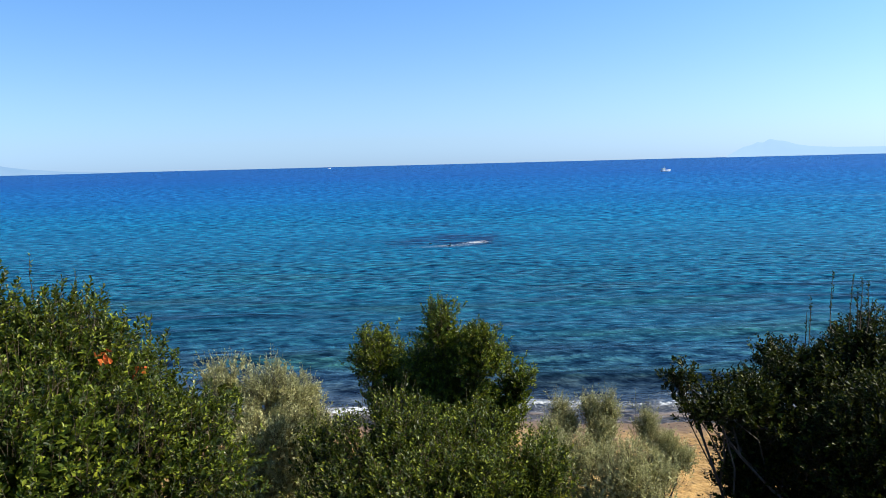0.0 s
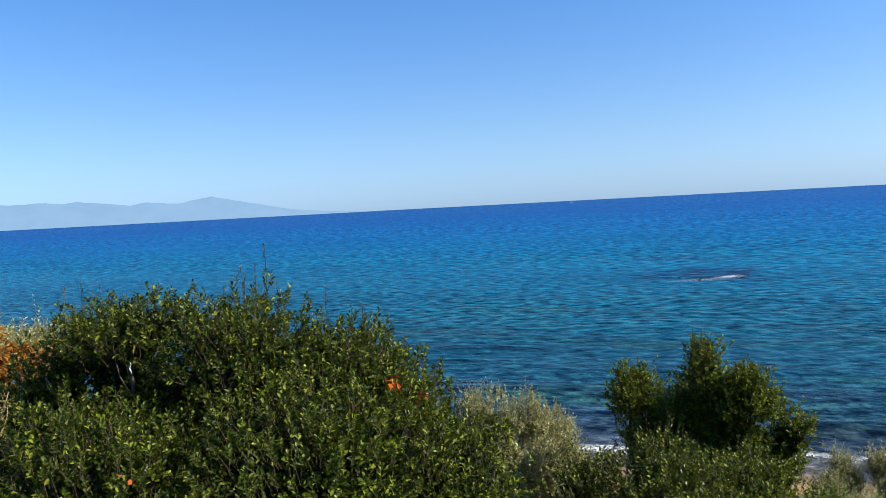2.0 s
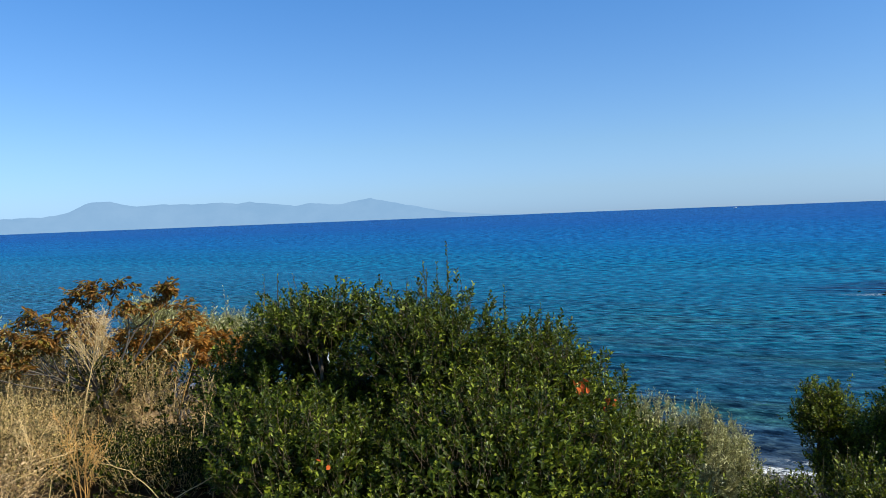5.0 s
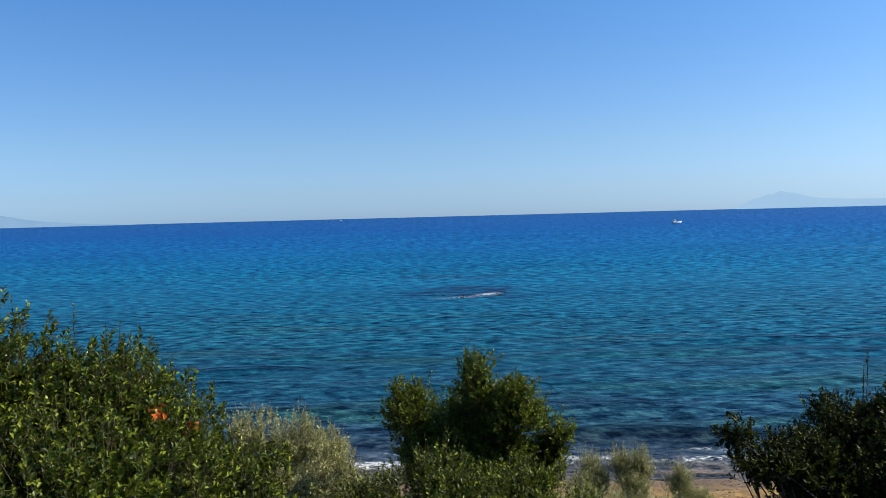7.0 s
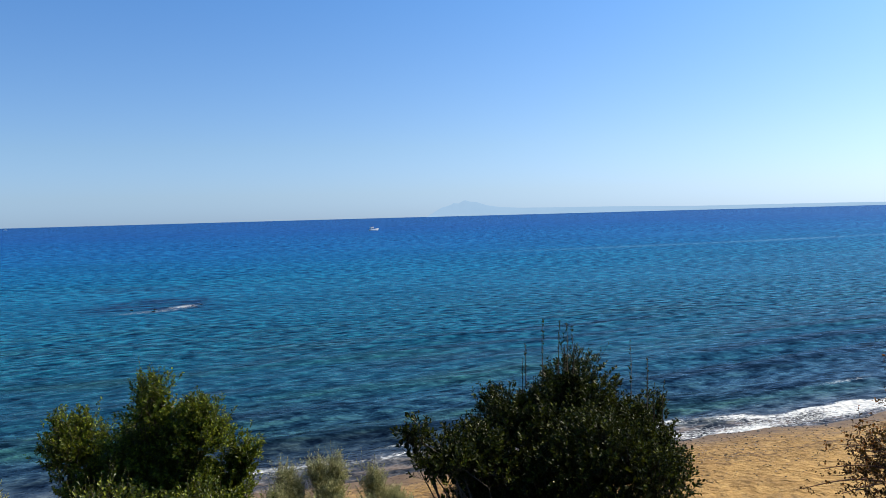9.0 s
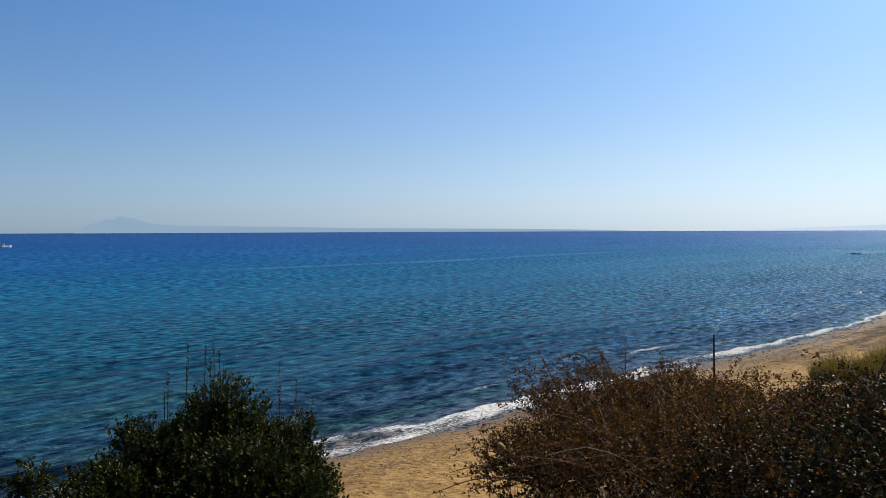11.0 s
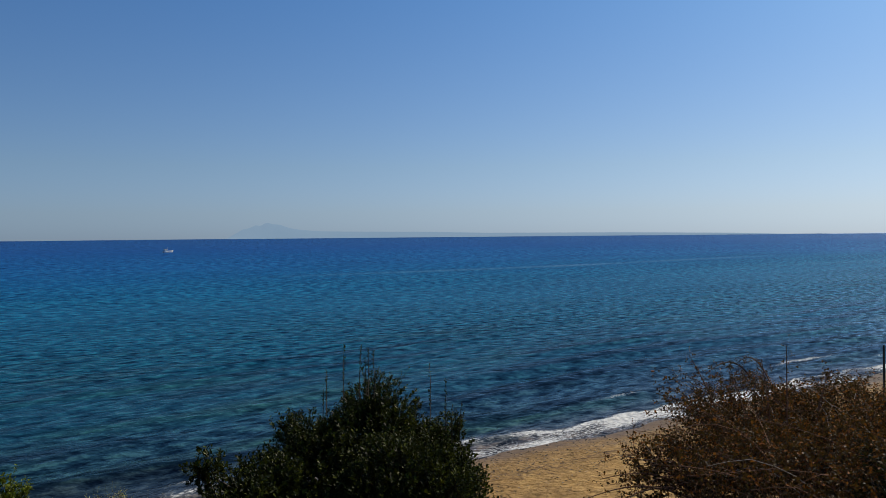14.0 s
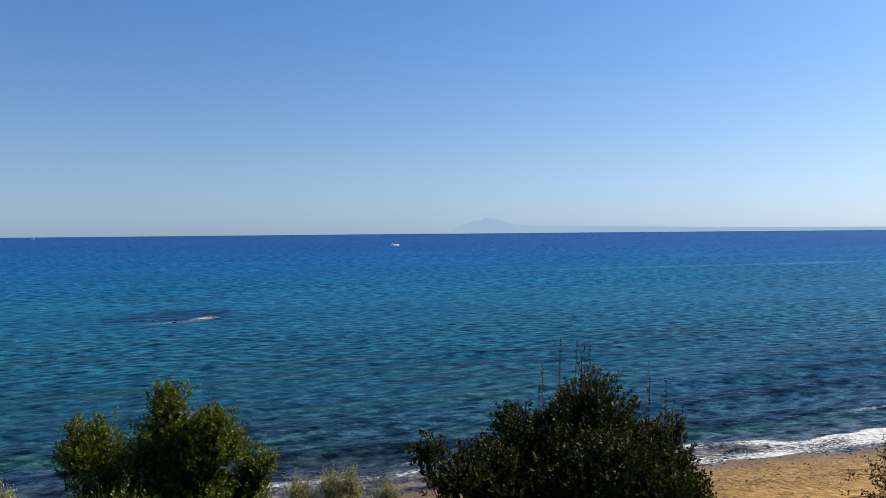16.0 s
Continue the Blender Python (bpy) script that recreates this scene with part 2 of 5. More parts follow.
def ripple(x, y, seed=0.0):
    """Cheap smooth unevenness, about -1 to 1."""
    return (np.sin(x * 0.71 + y * 0.43 + seed) + np.sin(x * -0.37 + y * 0.83 + 1.7 * seed + 1.3) + np.sin(x * 1.13 - y * 0.91 + 2.1 * seed)) / 3


def shore(x):
    """y of the water's edge."""
    base = np.interp(x, [-400, -60, 0, 8, 19, 25, 32, 45, 55, 67, 80, 98, 147, 211, 290, 330, 420], [34, 28.5, 25.6, 25.3, 24.2, 23.7, 23.4, 22.8, 21.9, 21.2, 20.8, 21.4, 23.2, 23.1, 23.4, 12, -40])
    return base + 0.14 * np.sin(x * 0.9) + 0.16 * np.sin(x * 0.37 + 1) + 0.08 * np.sin(x * 2.1 + 2)


def toe(x):
    """y of the foot of the bank behind the beach."""
    return np.interp(x, [-400, -60, 0, 20, 42, 50, 62, 81, 95, 110, 130, 170, 200, 228, 300, 420], [24, 18, 14.5, 13.4, 11.2, 8.2, 7.2, 7.6, 8.5, 10.0, 12.2, 15.5, 17.0, 17.8, 14, -60])


def slope_part(x, y):
    """0 at the foot of the bank, 1 on its crest."""
    crest = np.interp(x, [-60, -9, -3.6, -2.2, 0.0, 40], [5.2, 4.8, 3.9, 2.2, 0.8, 0.8])
    return np.clip((toe(x) - y) / np.maximum(toe(x) - crest, 6.0), 0, 1)


def ground_z(x, y):
    x, y = np.asarray(x, float), np.asarray(y, float)
    s, t = shore(x), toe(x)
    beach = 1.55 * np.clip((s - y) / (s - t), 0, 1) ** 0.8
    beach = np.where(y > s, -0.09 * np.maximum(y - s, 0) ** 0.9, beach)
    beach = np.maximum(beach, -9.0)
    top = 5.85 + 4.5 * smooth(x, 40, 75) + 2.0 * smooth(x, 75, 160) - 0.6 * smooth(-x, 5, 40)
    u = slope_part(x, y)
    bank = top * (u ** np.interp(x, [9, 15, 52, 68], [0.85, 1.7, 1.7, 0.72])) + 0.18 * ripple(x * 0.9, y * 0.9) * smooth(u, 0.02, 0.2) * smooth(1 - u, 0.0, 0.15)
    return beach + bank * smooth(u, 0, 0.12)


def gz(x, y):
    return float(ground_z(x, y))


def grid_mesh(xs, ys, zf, name, material, smooth_shade=True):
    X, Y = np.meshgrid(xs, ys, indexing="ij")
    Z = zf(X, Y)
    v = np.stack([X, Y, Z], -1).reshape(-1, 3)
    nx, ny = len(xs), len(ys)
    i, j = np.meshgrid(np.arange(nx - 1), np.arange(ny - 1), indexing="ij")
    q = i * ny + j
    f = np.stack([q, q + ny, q + ny + 1, q + 1], -1).reshape(-1, 4)
    return mesh_np(name, v, f, smooth_shade, material), X.ravel(), Y.ravel()


def steps(*stretches):
    out = []
    for lo, hi, st in stretches:
        out.append(np.arange(lo, hi, st))
    return np.concatenate(out + [[stretches[-1][1]]])


def add_attr(me, name, values):
    at = me.attributes.new(name, "FLOAT", "POINT")
    at.data.foreach_set("value", np.asarray(values, np.float32))


def ground_material():
    m = Mat("sand and soil")
    pos = m.coords()
    h = m.node("SeparateXYZ", {0: m.node("NewGeometry").outputs["Position"]}).outputs[2]
    fine = m.noise(55, 4, 0.7, pos)
    mid = m.noise(3.0, 5, 0.6, pos)
    big = m.noise(0.35, 4, 0.6, pos)
    dry = m.ramp(m.math("ADD", m.math("MULTIPLY", fine, 0.45), m.math("MULTIPLY", mid, 0.55)), [(0.34, (0.17, 0.092, 0.029)), (0.5, (0.34, 0.202, 0.068)), (0.66, (0.48, 0.310, 0.118))])
    dry = m.mix(m.fit(big, 0.42, 0.7, 0, 0.6), dry, (0.13, 0.072, 0.028))
    # drift line of dark weed and grit
    edge = m.math("ADD", h, m.math("ADD", m.math("MULTIPLY", m.math("SUBTRACT", mid, 0.5), 0.45), m.math("MULTIPLY", m.math("SUBTRACT", big, 0.5), 0.9)))
    line = m.math("MULTIPLY", m.math("SUBTRACT", 1.0, m.math("ABSOLUTE", m.fit(edge, 0.52, 0.86, -1, 1)), 0, True), m.fit(m.noise(5, 5, 0.7, pos), 0.42, 0.56))
    dry = m.mix(m.math("MULTIPLY", line, 0.95, 0, True), dry, (0.065, 0.038, 0.024))
    wet = m.mix(m.fit(mid, 0.3, 0.7), (0.10, 0.062, 0.036), (0.17, 0.112, 0.066))
    wetness = m.fit(edge, 0.22, 0.60, 1, 0)
    sand = m.mix(wetness, dry, wet)
    along = m.node("SeparateXYZ", {0: m.node("NewGeometry").outputs["Position"]}).outputs[0]
    grit = m.math("MULTIPLY", m.fit(m.noise(1.0, 5, 0.65, m.coords((0.22, 0.9, 1))), 0.45, 0.57), m.math("MULTIPLY", m.fit(edge, 0.75, 1.5, 1, 0), m.fit(along, 34.0, 60.0)))
    sand = m.mix(m.math("MULTIPLY", grit, 0.85), sand, (0.050, 0.036, 0.027))
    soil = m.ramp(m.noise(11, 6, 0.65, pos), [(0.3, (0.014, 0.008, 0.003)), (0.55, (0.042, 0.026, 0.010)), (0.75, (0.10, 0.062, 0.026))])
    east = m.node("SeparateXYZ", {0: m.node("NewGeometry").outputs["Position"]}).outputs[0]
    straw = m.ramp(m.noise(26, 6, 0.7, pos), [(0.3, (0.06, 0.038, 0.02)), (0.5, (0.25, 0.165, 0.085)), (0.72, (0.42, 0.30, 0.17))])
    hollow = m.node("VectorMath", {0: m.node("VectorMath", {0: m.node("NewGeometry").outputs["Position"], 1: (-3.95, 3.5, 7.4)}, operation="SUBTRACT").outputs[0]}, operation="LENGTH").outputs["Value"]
    # bare soil in the hollow; its dark tone also carries the bush's shade
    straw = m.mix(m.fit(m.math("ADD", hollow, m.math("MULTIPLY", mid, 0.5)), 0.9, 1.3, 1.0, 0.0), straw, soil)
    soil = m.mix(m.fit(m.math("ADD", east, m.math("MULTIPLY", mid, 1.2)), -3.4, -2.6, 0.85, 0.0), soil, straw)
    up = m.node("Attribute", attribute_name="bank").outputs["Fac"]
    cover = m.fit(m.math("ADD", up, m.math("MULTIPLY", m.math("SUBTRACT", mid, 0.5), 0.25)), 0.04, 0.16)
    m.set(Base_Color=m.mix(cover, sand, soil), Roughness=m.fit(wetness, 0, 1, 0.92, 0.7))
    m.b.inputs["Specular IOR Level"].default_value = 0.15
    prints = m.math("ADD", m.noise(3.6, 3, 0.5, pos), m.math("MULTIPLY", m.noise(1.1, 3, 0.6, pos), 0.45))
    dimple = m.node("TexVoronoi", {"Vector": m.node("VectorMath", {0: pos, 1: m.node("TexNoise", {"Vector": pos, "Scale": 2.0, "Detail": 2.0}).outputs["Color"]}, operation="ADD").outputs[0], "Scale": 2.6}).outputs["Distance"]
    prints = m.math("ADD", prints, m.math("MULTIPLY", m.fit(dimple, 0.06, 0.36), m.fit(m.noise(0.7, 3, 0.6, pos), 0.4, 0.6, 0.1, 0.5)))
    relief = m.math("ADD", m.math("MULTIPLY", fine, 0.04), prints)
    m.set(Normal=m.bump(relief, m.fit(wetness, 0, 1, 0.95, 0.15), 0.16))
    return m.m


gx = steps((-4800, -400, 400), (-400, -60, 12), (-60, -12, 1.5), (-12, 60, 0.4), (60, 120, 1.2), (120, 460, 6), (460, 4800, 434))
gy = steps((-4800, -300, 500), (-300, -20, 20), (-20, 0, 1), (0, 34, 0.35), (34, 120, 6), (120, 4800, 468))


def land(x, y):
    z = ground_z(x, y)
    sand = smooth(shore(x) - y, 0.5, 3) * smooth(y - toe(x), 0, 2)
    return z + 0.035 * sand * ripple(x * 3.1, y * 3.7, 2.0) + 0.02 * sand * ripple(x * 7.9, y * 8.3, 4.0)


me, X, Y = grid_mesh(gx, gy, land, "ground", ground_material())
add_attr(me, "bank", slope_part(X, Y))
ground = tagged(new("ground", me), "sandy beach and scrubby earth bank sloping to the sea", "ground", kind="structure")


def water_material():
    m = Mat("sea water")
    pos = m.node("NewGeometry").outputs["Position"]
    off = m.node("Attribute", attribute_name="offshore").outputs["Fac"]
    foam_a = m.node("Attribute", attribute_name="foam").outputs["Fac"]
    # colour of the water body by depth: sand, slate shallows, teal, deep blue
    weed = m.noise(0.03, 3, 0.5, m.coords((0.5, 1.6, 1)))
    far = m.math("LOGARITHM", m.math("MAXIMUM", m.math("ADD", off, m.math("MULTIPLY", m.math("SUBTRACT", weed, 0.5), m.math("MULTIPLY", off, 0.55))), 1.0), 10.0)
    # the slate tone includes a painted tint of reflected sky
    col = m.ramp(m.fit(far, 0.0, 3.4), [(0.0, (0.065, 0.058, 0.050)), (0.10, (0.050, 0.063, 0.080)), (0.20, (0.021, 0.043, 0.068)), (0.32, (0.008, 0.047, 0.077)), (0.44, (0.003, 0.061, 0.104)), (0.57, (0.0005, 0.080, 0.165)), (0.68, (0.0005, 0.069, 0.205)), (0.80, (0.001, 0.050, 0.195)), (1.0, (0.003, 0.048, 0.180))])
    near = m.fit(off, 4.0, 60.0, 1.0, 0.0)
    # beds of dark weed and pale green sand showing through the shallows, drawn out along the shore
    weed2 = m.noise(0.10, 3, 0.5, m.coords((0.55, 2.6, 1)))
    col = m.mix(m.math("MULTIPLY", m.fit(weed2, 0.50, 0.62), m.math("MULTIPLY", near, 0.55)), col, (0.008, 0.016, 0.022))
    # this green also stands in for light passing through the wave fronts
    col = m.mix(m.math("MULTIPLY", m.fit(m.noise(0.09, 3, 0.5, m.coords((0.5, 2.2, 1), (0, 0, 0.06))), 0.52, 0.66), m.math("MULTIPLY", near, 0.6)), col, (0.014, 0.060, 0.046))
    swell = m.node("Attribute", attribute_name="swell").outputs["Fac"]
    # wave faces of the swell darkened in the colour, where less sky reflects
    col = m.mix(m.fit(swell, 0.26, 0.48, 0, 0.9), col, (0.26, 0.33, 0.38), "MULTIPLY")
    streak = m.node("Attribute", attribute_name="slick").outputs["Fac"]
    col = m.mix(m.math("MULTIPLY", streak, 0.5), col, (0.06, 0.16, 0.26))
    reef = m.node("Attribute", attribute_name="reef").outputs["Fac"]
    col = m.mix(m.math("MULTIPLY", m.math("MULTIPLY", reef, m.fit(m.noise(0.45, 4, 0.6, m.coords((0.6, 1.6, 1))), 0.36, 0.54)), 0.92), col, (0.002, 0.016, 0.052))
    # foam: thick on the breaker, torn lace behind it
    lace = m.node("TexVoronoi", {"Vector": m.node("Mapping", {"Vector": m.node("VectorMath", {0: pos, 1: m.node("TexNoise", {"Vector": pos, "Scale": 1.3, "Detail": 3.0}).outputs["Color"]}, operation="ADD").outputs[0], "Scale": (0.8, 1.5, 1.0)}).outputs[0], "Scale": 2.1}, feature="DISTANCE_TO_EDGE").outputs[0]
    bubbles = m.noise(7, 5, 0.72, m.coords((0.7, 1.2, 1)))
    solid = m.fit(m.math("ADD", foam_a, m.math("MULTIPLY", m.math("SUBTRACT", bubbles, 0.5), 1.9)), 0.54, 0.80)
    thin = m.math("MULTIPLY", m.fit(lace, 0.0, 0.07, 1, 0), m.fit(m.math("ADD", foam_a, m.math("MULTIPLY", m.math("SUBTRACT", bubbles, 0.5), 0.8)), 0.2, 0.5))
    foam = m.math("MAXIMUM", solid, m.math("MULTIPLY", thin, 0.55), 0, True)
    # wavelets: short and crisp inshore, longer trains offshore to read from the bank
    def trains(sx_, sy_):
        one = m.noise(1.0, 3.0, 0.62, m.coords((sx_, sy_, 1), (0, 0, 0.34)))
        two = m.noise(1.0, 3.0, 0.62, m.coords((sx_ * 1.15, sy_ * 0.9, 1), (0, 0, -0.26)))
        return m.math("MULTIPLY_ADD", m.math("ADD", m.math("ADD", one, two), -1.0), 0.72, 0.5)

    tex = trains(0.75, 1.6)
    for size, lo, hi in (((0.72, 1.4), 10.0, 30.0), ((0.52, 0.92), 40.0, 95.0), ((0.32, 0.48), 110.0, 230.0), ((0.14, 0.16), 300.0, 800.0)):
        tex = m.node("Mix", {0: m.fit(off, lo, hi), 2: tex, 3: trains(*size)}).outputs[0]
    fine = m.noise(1.0, 2, 0.5, m.coords((2.6, 4.6, 1), (0, 0, -0.15)))
    gust = m.math("MULTIPLY", m.math("SUBTRACT", m.noise(0.05, 2, 0.5, m.coords((0.35, 1.3, 1), (0, 0, 0.05))), 0.5), 0.10)
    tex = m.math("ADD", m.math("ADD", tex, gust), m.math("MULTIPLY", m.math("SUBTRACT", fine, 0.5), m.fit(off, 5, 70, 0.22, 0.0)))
    # light and dark sides of the wavelets, painted into the water colour
    chop_shade = m.ramp(tex, [(0.34, (0.15, 0.21, 0.32)), (0.44, (0.56, 0.63, 0.72)), (0.52, (1.02, 1.02, 1.02)), (0.64, (2.5, 2.1, 1.68))])
    col = m.mix(1.0, col, chop_shade, "MULTIPLY")
    long = m.noise(0.12, 3, 0.5, m.coords((0.5, 1.5, 1), (0, 0, 0.08)))
    hgt = m.math("ADD", m.math("MULTIPLY", tex, 1.0), m.math("MULTIPLY", long, 0.8))
    rip = m.bump(hgt, 1.0, m.fit(far, 0.9, 2.0, 0.10, 0.3))
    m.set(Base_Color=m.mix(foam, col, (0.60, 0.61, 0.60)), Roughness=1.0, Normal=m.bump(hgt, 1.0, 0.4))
    m.b.inputs["Specular IOR Level"].default_value = 0.0
    gloss = m.node("BsdfGlossy", {"Color": (0.58, 0.78, 1.0, 1), "Roughness": m.fit(far, 1.0, 2.3, 0.10, 0.24), "Normal": rip})
    lw = m.node("LayerWeight", {"Blend": 0.35, "Normal": rip}).outputs["Fresnel"]
    # the same wavelets painted as dashes into the reflection strength
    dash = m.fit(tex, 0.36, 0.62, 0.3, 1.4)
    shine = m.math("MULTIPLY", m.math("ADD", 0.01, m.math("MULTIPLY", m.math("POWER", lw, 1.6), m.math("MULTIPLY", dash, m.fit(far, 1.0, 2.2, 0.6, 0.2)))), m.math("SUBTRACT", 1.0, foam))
    mx = m.node("MixShader", {0: shine, 1: m.b.outputs[0], 2: gloss.outputs[0]})
    m.l.new(mx.outputs[0], m.n["Material Output"].inputs[0])
    return m.m


REEF = (2.0, 84.0)


def reef_mask(x, y):
    d = np.hypot((x - REEF[0] + 0.5) / 7.5, (y - REEF[1] - 5.0) / 8.0)
    d2 = np.hypot((x - REEF[0] + 2) / 10.0, (y - REEF[1] - 26.0) / 6.0)
    return np.maximum(smooth(1.25 + 0.35 * ripple(x * 0.8, y * 0.5) - d, 0, 0.7), 0.55 * smooth(1.1 + 0.5 * ripple(x * 0.7, y * 0.4, 3) - d2, 0, 0.6))


def surf_line(x):
    """Distance of the breaking wave from the water's edge."""
    return 1.9 - 1.25 * smooth(x, 38, 75) + (0.45 * np.sin(x * 0.13) + 0.2 * np.sin(x * 0.41 + 1) + 0.12 * np.sin(x * 1.1 + 2)) * (1 - 0.7 * smooth(x, 38, 65))


def breakers(x, y):
    """Foam strength of the surf along the beach and of the wash over the reef."""
    o = y - shore(x)
    crest = surf_line(x)
    power = 0.66 + 0.34 * np.sin(x * 0.13 + 0.6) * np.sin(x * 0.047 + 2.2) + 0.16 * smooth(x, 12, 30) - 0.12 * smooth(-x, -16, -10) + 0.06 * smooth(x, 34, 70)
    d = o - crest - 0.22 * ripple(x * 1.6, y, 4.0)
    wide = (0.30 + 0.13 * ripple(x * 0.8, y, 2.0)) * (1 - 0.25 * smooth(x, 45, 90) + 0.5 * smooth(x, 110, 200))
    power = power * (0.92 + 0.35 * ripple(x * 1.9, 0.4, 7.0) * smooth(-x, -60, -40) + 0.45 * ripple(x * 0.31, 0.4, 7.0))
    f = (0.95 + 0.3 * smooth(x, 11, 16) * smooth(-x, -44, -34)) * power * np.exp(-(d / np.where(d < 0, wide * 1.5, wide * 0.75)) ** 2)
    f += 0.30 * np.exp(-((o - 0.1) / 0.16) ** 2) * (0.75 + 0.5 * ripple(x * 1.3, y, 1.0))
    f += 0.46 * np.exp(-((o - 1.0) / 0.7) ** 2) * (0.62 + 0.6 * ripple(x * 0.7, y * 0.5))
    f += 0.64 * np.exp(-((o - 0.62 - 0.25 * np.sin(x * 0.5)) / 0.55) ** 2) * (0.85 + 0.4 * ripple(x * 1.1, y * 1.4, 8.0)) * smooth(x, 13, 19) * (1 - 0.75 * smooth(x, 42, 60))
    for cx, co, w, pw in ((9.5, 3.6, 1.2, 0.75), (13.2, 4.2, 1.0, 0.7), (-1.5, 3.4, 1.6, 0.8), (33, 5.2, 2.2, 0.6), (52, 6.1, 4, 0.85), (60, 4.6, 3, 0.6), (84, 7.6, 5, 0.7), (97, 6.4, 4, 0.6), (118, 9, 6, 0.75), (150, 8, 9, 0.7), (176, 10, 9, 0.7)):
        f += pw * np.exp(-((x - cx) / w) ** 2 - ((o - co - 0.12 * (x - cx) / w) / 0.30) ** 2)
    r = np.exp(-(((x - REEF[0] - 2.0) / 1.9) ** 2 + ((y - REEF[1] - 1.0 - 0.35 * (x - REEF[0])) / 1.3) ** 2)) + 0.70 * np.exp(-(((x - REEF[0] + 1.4) / 4.4) ** 2 + ((y - REEF[1] + 1.2 - 0.25 * (x - REEF[0])) / 1.5) ** 2))
    f *= 1 - 0.14 * smooth(-x, -13, -7)
    return np.clip(f, 0, 1) * (o > -0.6) + 0.72 * r


def swell_at(x, y):
    """Low wave trains rolling in over the shallows, -1 to 1."""
    o = y - shore(x)
    long_ = (0.54 + 0.8 * ripple(x * 0.16, y * 0.35, 3.0)) * (0.55 + 0.45 * smooth(x, 0, 14))
    return np.sin(1.35 * o + 1.9 * ripple(x * 0.11, y * 0.05, 6.0) + 0.5 * ripple(x * 0.5, y * 0.2)) * np.clip(long_, 0, 1) * np.exp(-((o - 10) / 24.0) ** 2) * smooth(o, 1.5, 4)


def sea_z(x, y):
    o = y - shore(x)
    near = np.exp(-np.maximum(o - 5, 0) / 70.0) * smooth(o, 0.0, 4.0)
    w = 0.045 * np.sin(0.95 * (y + 0.06 * x) + 0.9 * ripple(x * 0.35, y * 0.12)) * (0.6 + 0.5 * ripple(x * 0.22, y * 0.3, 5))
    w += 0.025 * np.sin(1.9 * (y - 0.12 * x) + 1.2 * ripple(x * 0.5, y * 0.3, 2)) + 0.035 * ripple(x * 2.0, y * 4.2, 1.0)
    crest = surf_line(x)
    surf = 0.16 * np.exp(-((o - crest) / 0.5) ** 2) * (0.7 + 0.4 * ripple(x * 0.6, y * 0.2))
    surf += 0.14 * np.exp(-((o - 5.2 - 0.5 * np.sin(x * 0.11)) / 0.55) ** 2) * smooth(ripple(x * 0.25, 0.3) + 0.5, 0, 1)
    w = w + 0.14 * swell_at(x, y)
    return w * near * (np.abs(x) < 150) + surf - 0.05 * (o < -1.5)


sx = steps((-4800, -500, 430), (-500, -60, 20), (-60, -30, 1.5), (-30, 62, 0.42), (62, 160, 1.1), (160, 420, 8), (420, 4800, 438))
sy = steps((-80, 20.5, 12), (20.5, 34, 0.24), (34, 70, 0.45), (70, 130, 0.9), (130, 180, 3), (180, 300, 6), (300, 1000, 50), (1000, 4800, 380))
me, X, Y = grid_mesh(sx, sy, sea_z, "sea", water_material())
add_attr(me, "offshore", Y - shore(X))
add_attr(me, "foam", breakers(X, Y))
add_attr(me, "reef", reef_mask(X, Y))
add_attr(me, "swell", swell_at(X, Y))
add_attr(me, "slick", smooth(X, 60, 110) * smooth(-X, -300, -220) * np.exp(-((Y - 158 - 3 * np.sin(X * 0.03)) / 3.5) ** 2) * (0.7 + 0.4 * ripple(X * 0.12, Y * 0.1)))
sea = tagged(new("sea", me), "rippled turquoise to deep blue sea with surf at the beach", "sea", kind="structure")


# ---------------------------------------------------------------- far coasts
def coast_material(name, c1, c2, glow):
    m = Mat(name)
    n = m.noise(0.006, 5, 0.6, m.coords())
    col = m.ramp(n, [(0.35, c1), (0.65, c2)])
    # air haze is put into the emission colour, so the land itself glows
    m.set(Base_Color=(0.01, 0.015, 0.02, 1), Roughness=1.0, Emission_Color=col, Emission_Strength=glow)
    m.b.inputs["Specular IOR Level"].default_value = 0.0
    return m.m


def ridge(name, knots, dist, depth, material, label, rough=3.0):
    """A hazy range: knots of (bearing, degrees above the sea line)."""
    az = np.linspace(knots[0][0], knots[-1][0], 240)
    el = np.interp(az, [k[0] for k in knots], [k[1] for k in knots])
    h = np.maximum(dist * np.tan(np.radians(el)), 0)
    jag = np.array([noise.fractal((float(q) * 2.2, dist * 0.01, 0), 0.9, 2.1, 5) for q in az])
    h = np.maximum(h + jag * rough * smooth(h, 0, 60), 0)
    rows = []
    for u, k in ((0.0, 0.0), (0.2, 0.45), (0.45, 0.85), (0.7, 1.0), (1.0, 0.3)):
        r = dist + depth * (u - 0.7)
        wob = 1 + 0.10 * np.array([noise.noise((float(q) * 3.0, u * 5.0, 1.0)) for q in az]) * (k < 1)
        rows.append(np.stack([r * np.sin(np.radians(az)), r * np.cos(np.radians(az)), h * k * wob - 1.0], -1))
    v = np.stack(rows, 1)
    n, k = v.shape[:2]
    i, j = np.meshgrid(np.arange(n - 1), np.arange(k - 1), indexing="ij")
    q = i * k + j
    f = np.stack([q, q + 1, q + k + 1, q + k], -1).reshape(-1, 4)
    return tagged(new(name, mesh_np(name, v.reshape(-1, 3), f, True, material)), label, "mountains", kind="structure")


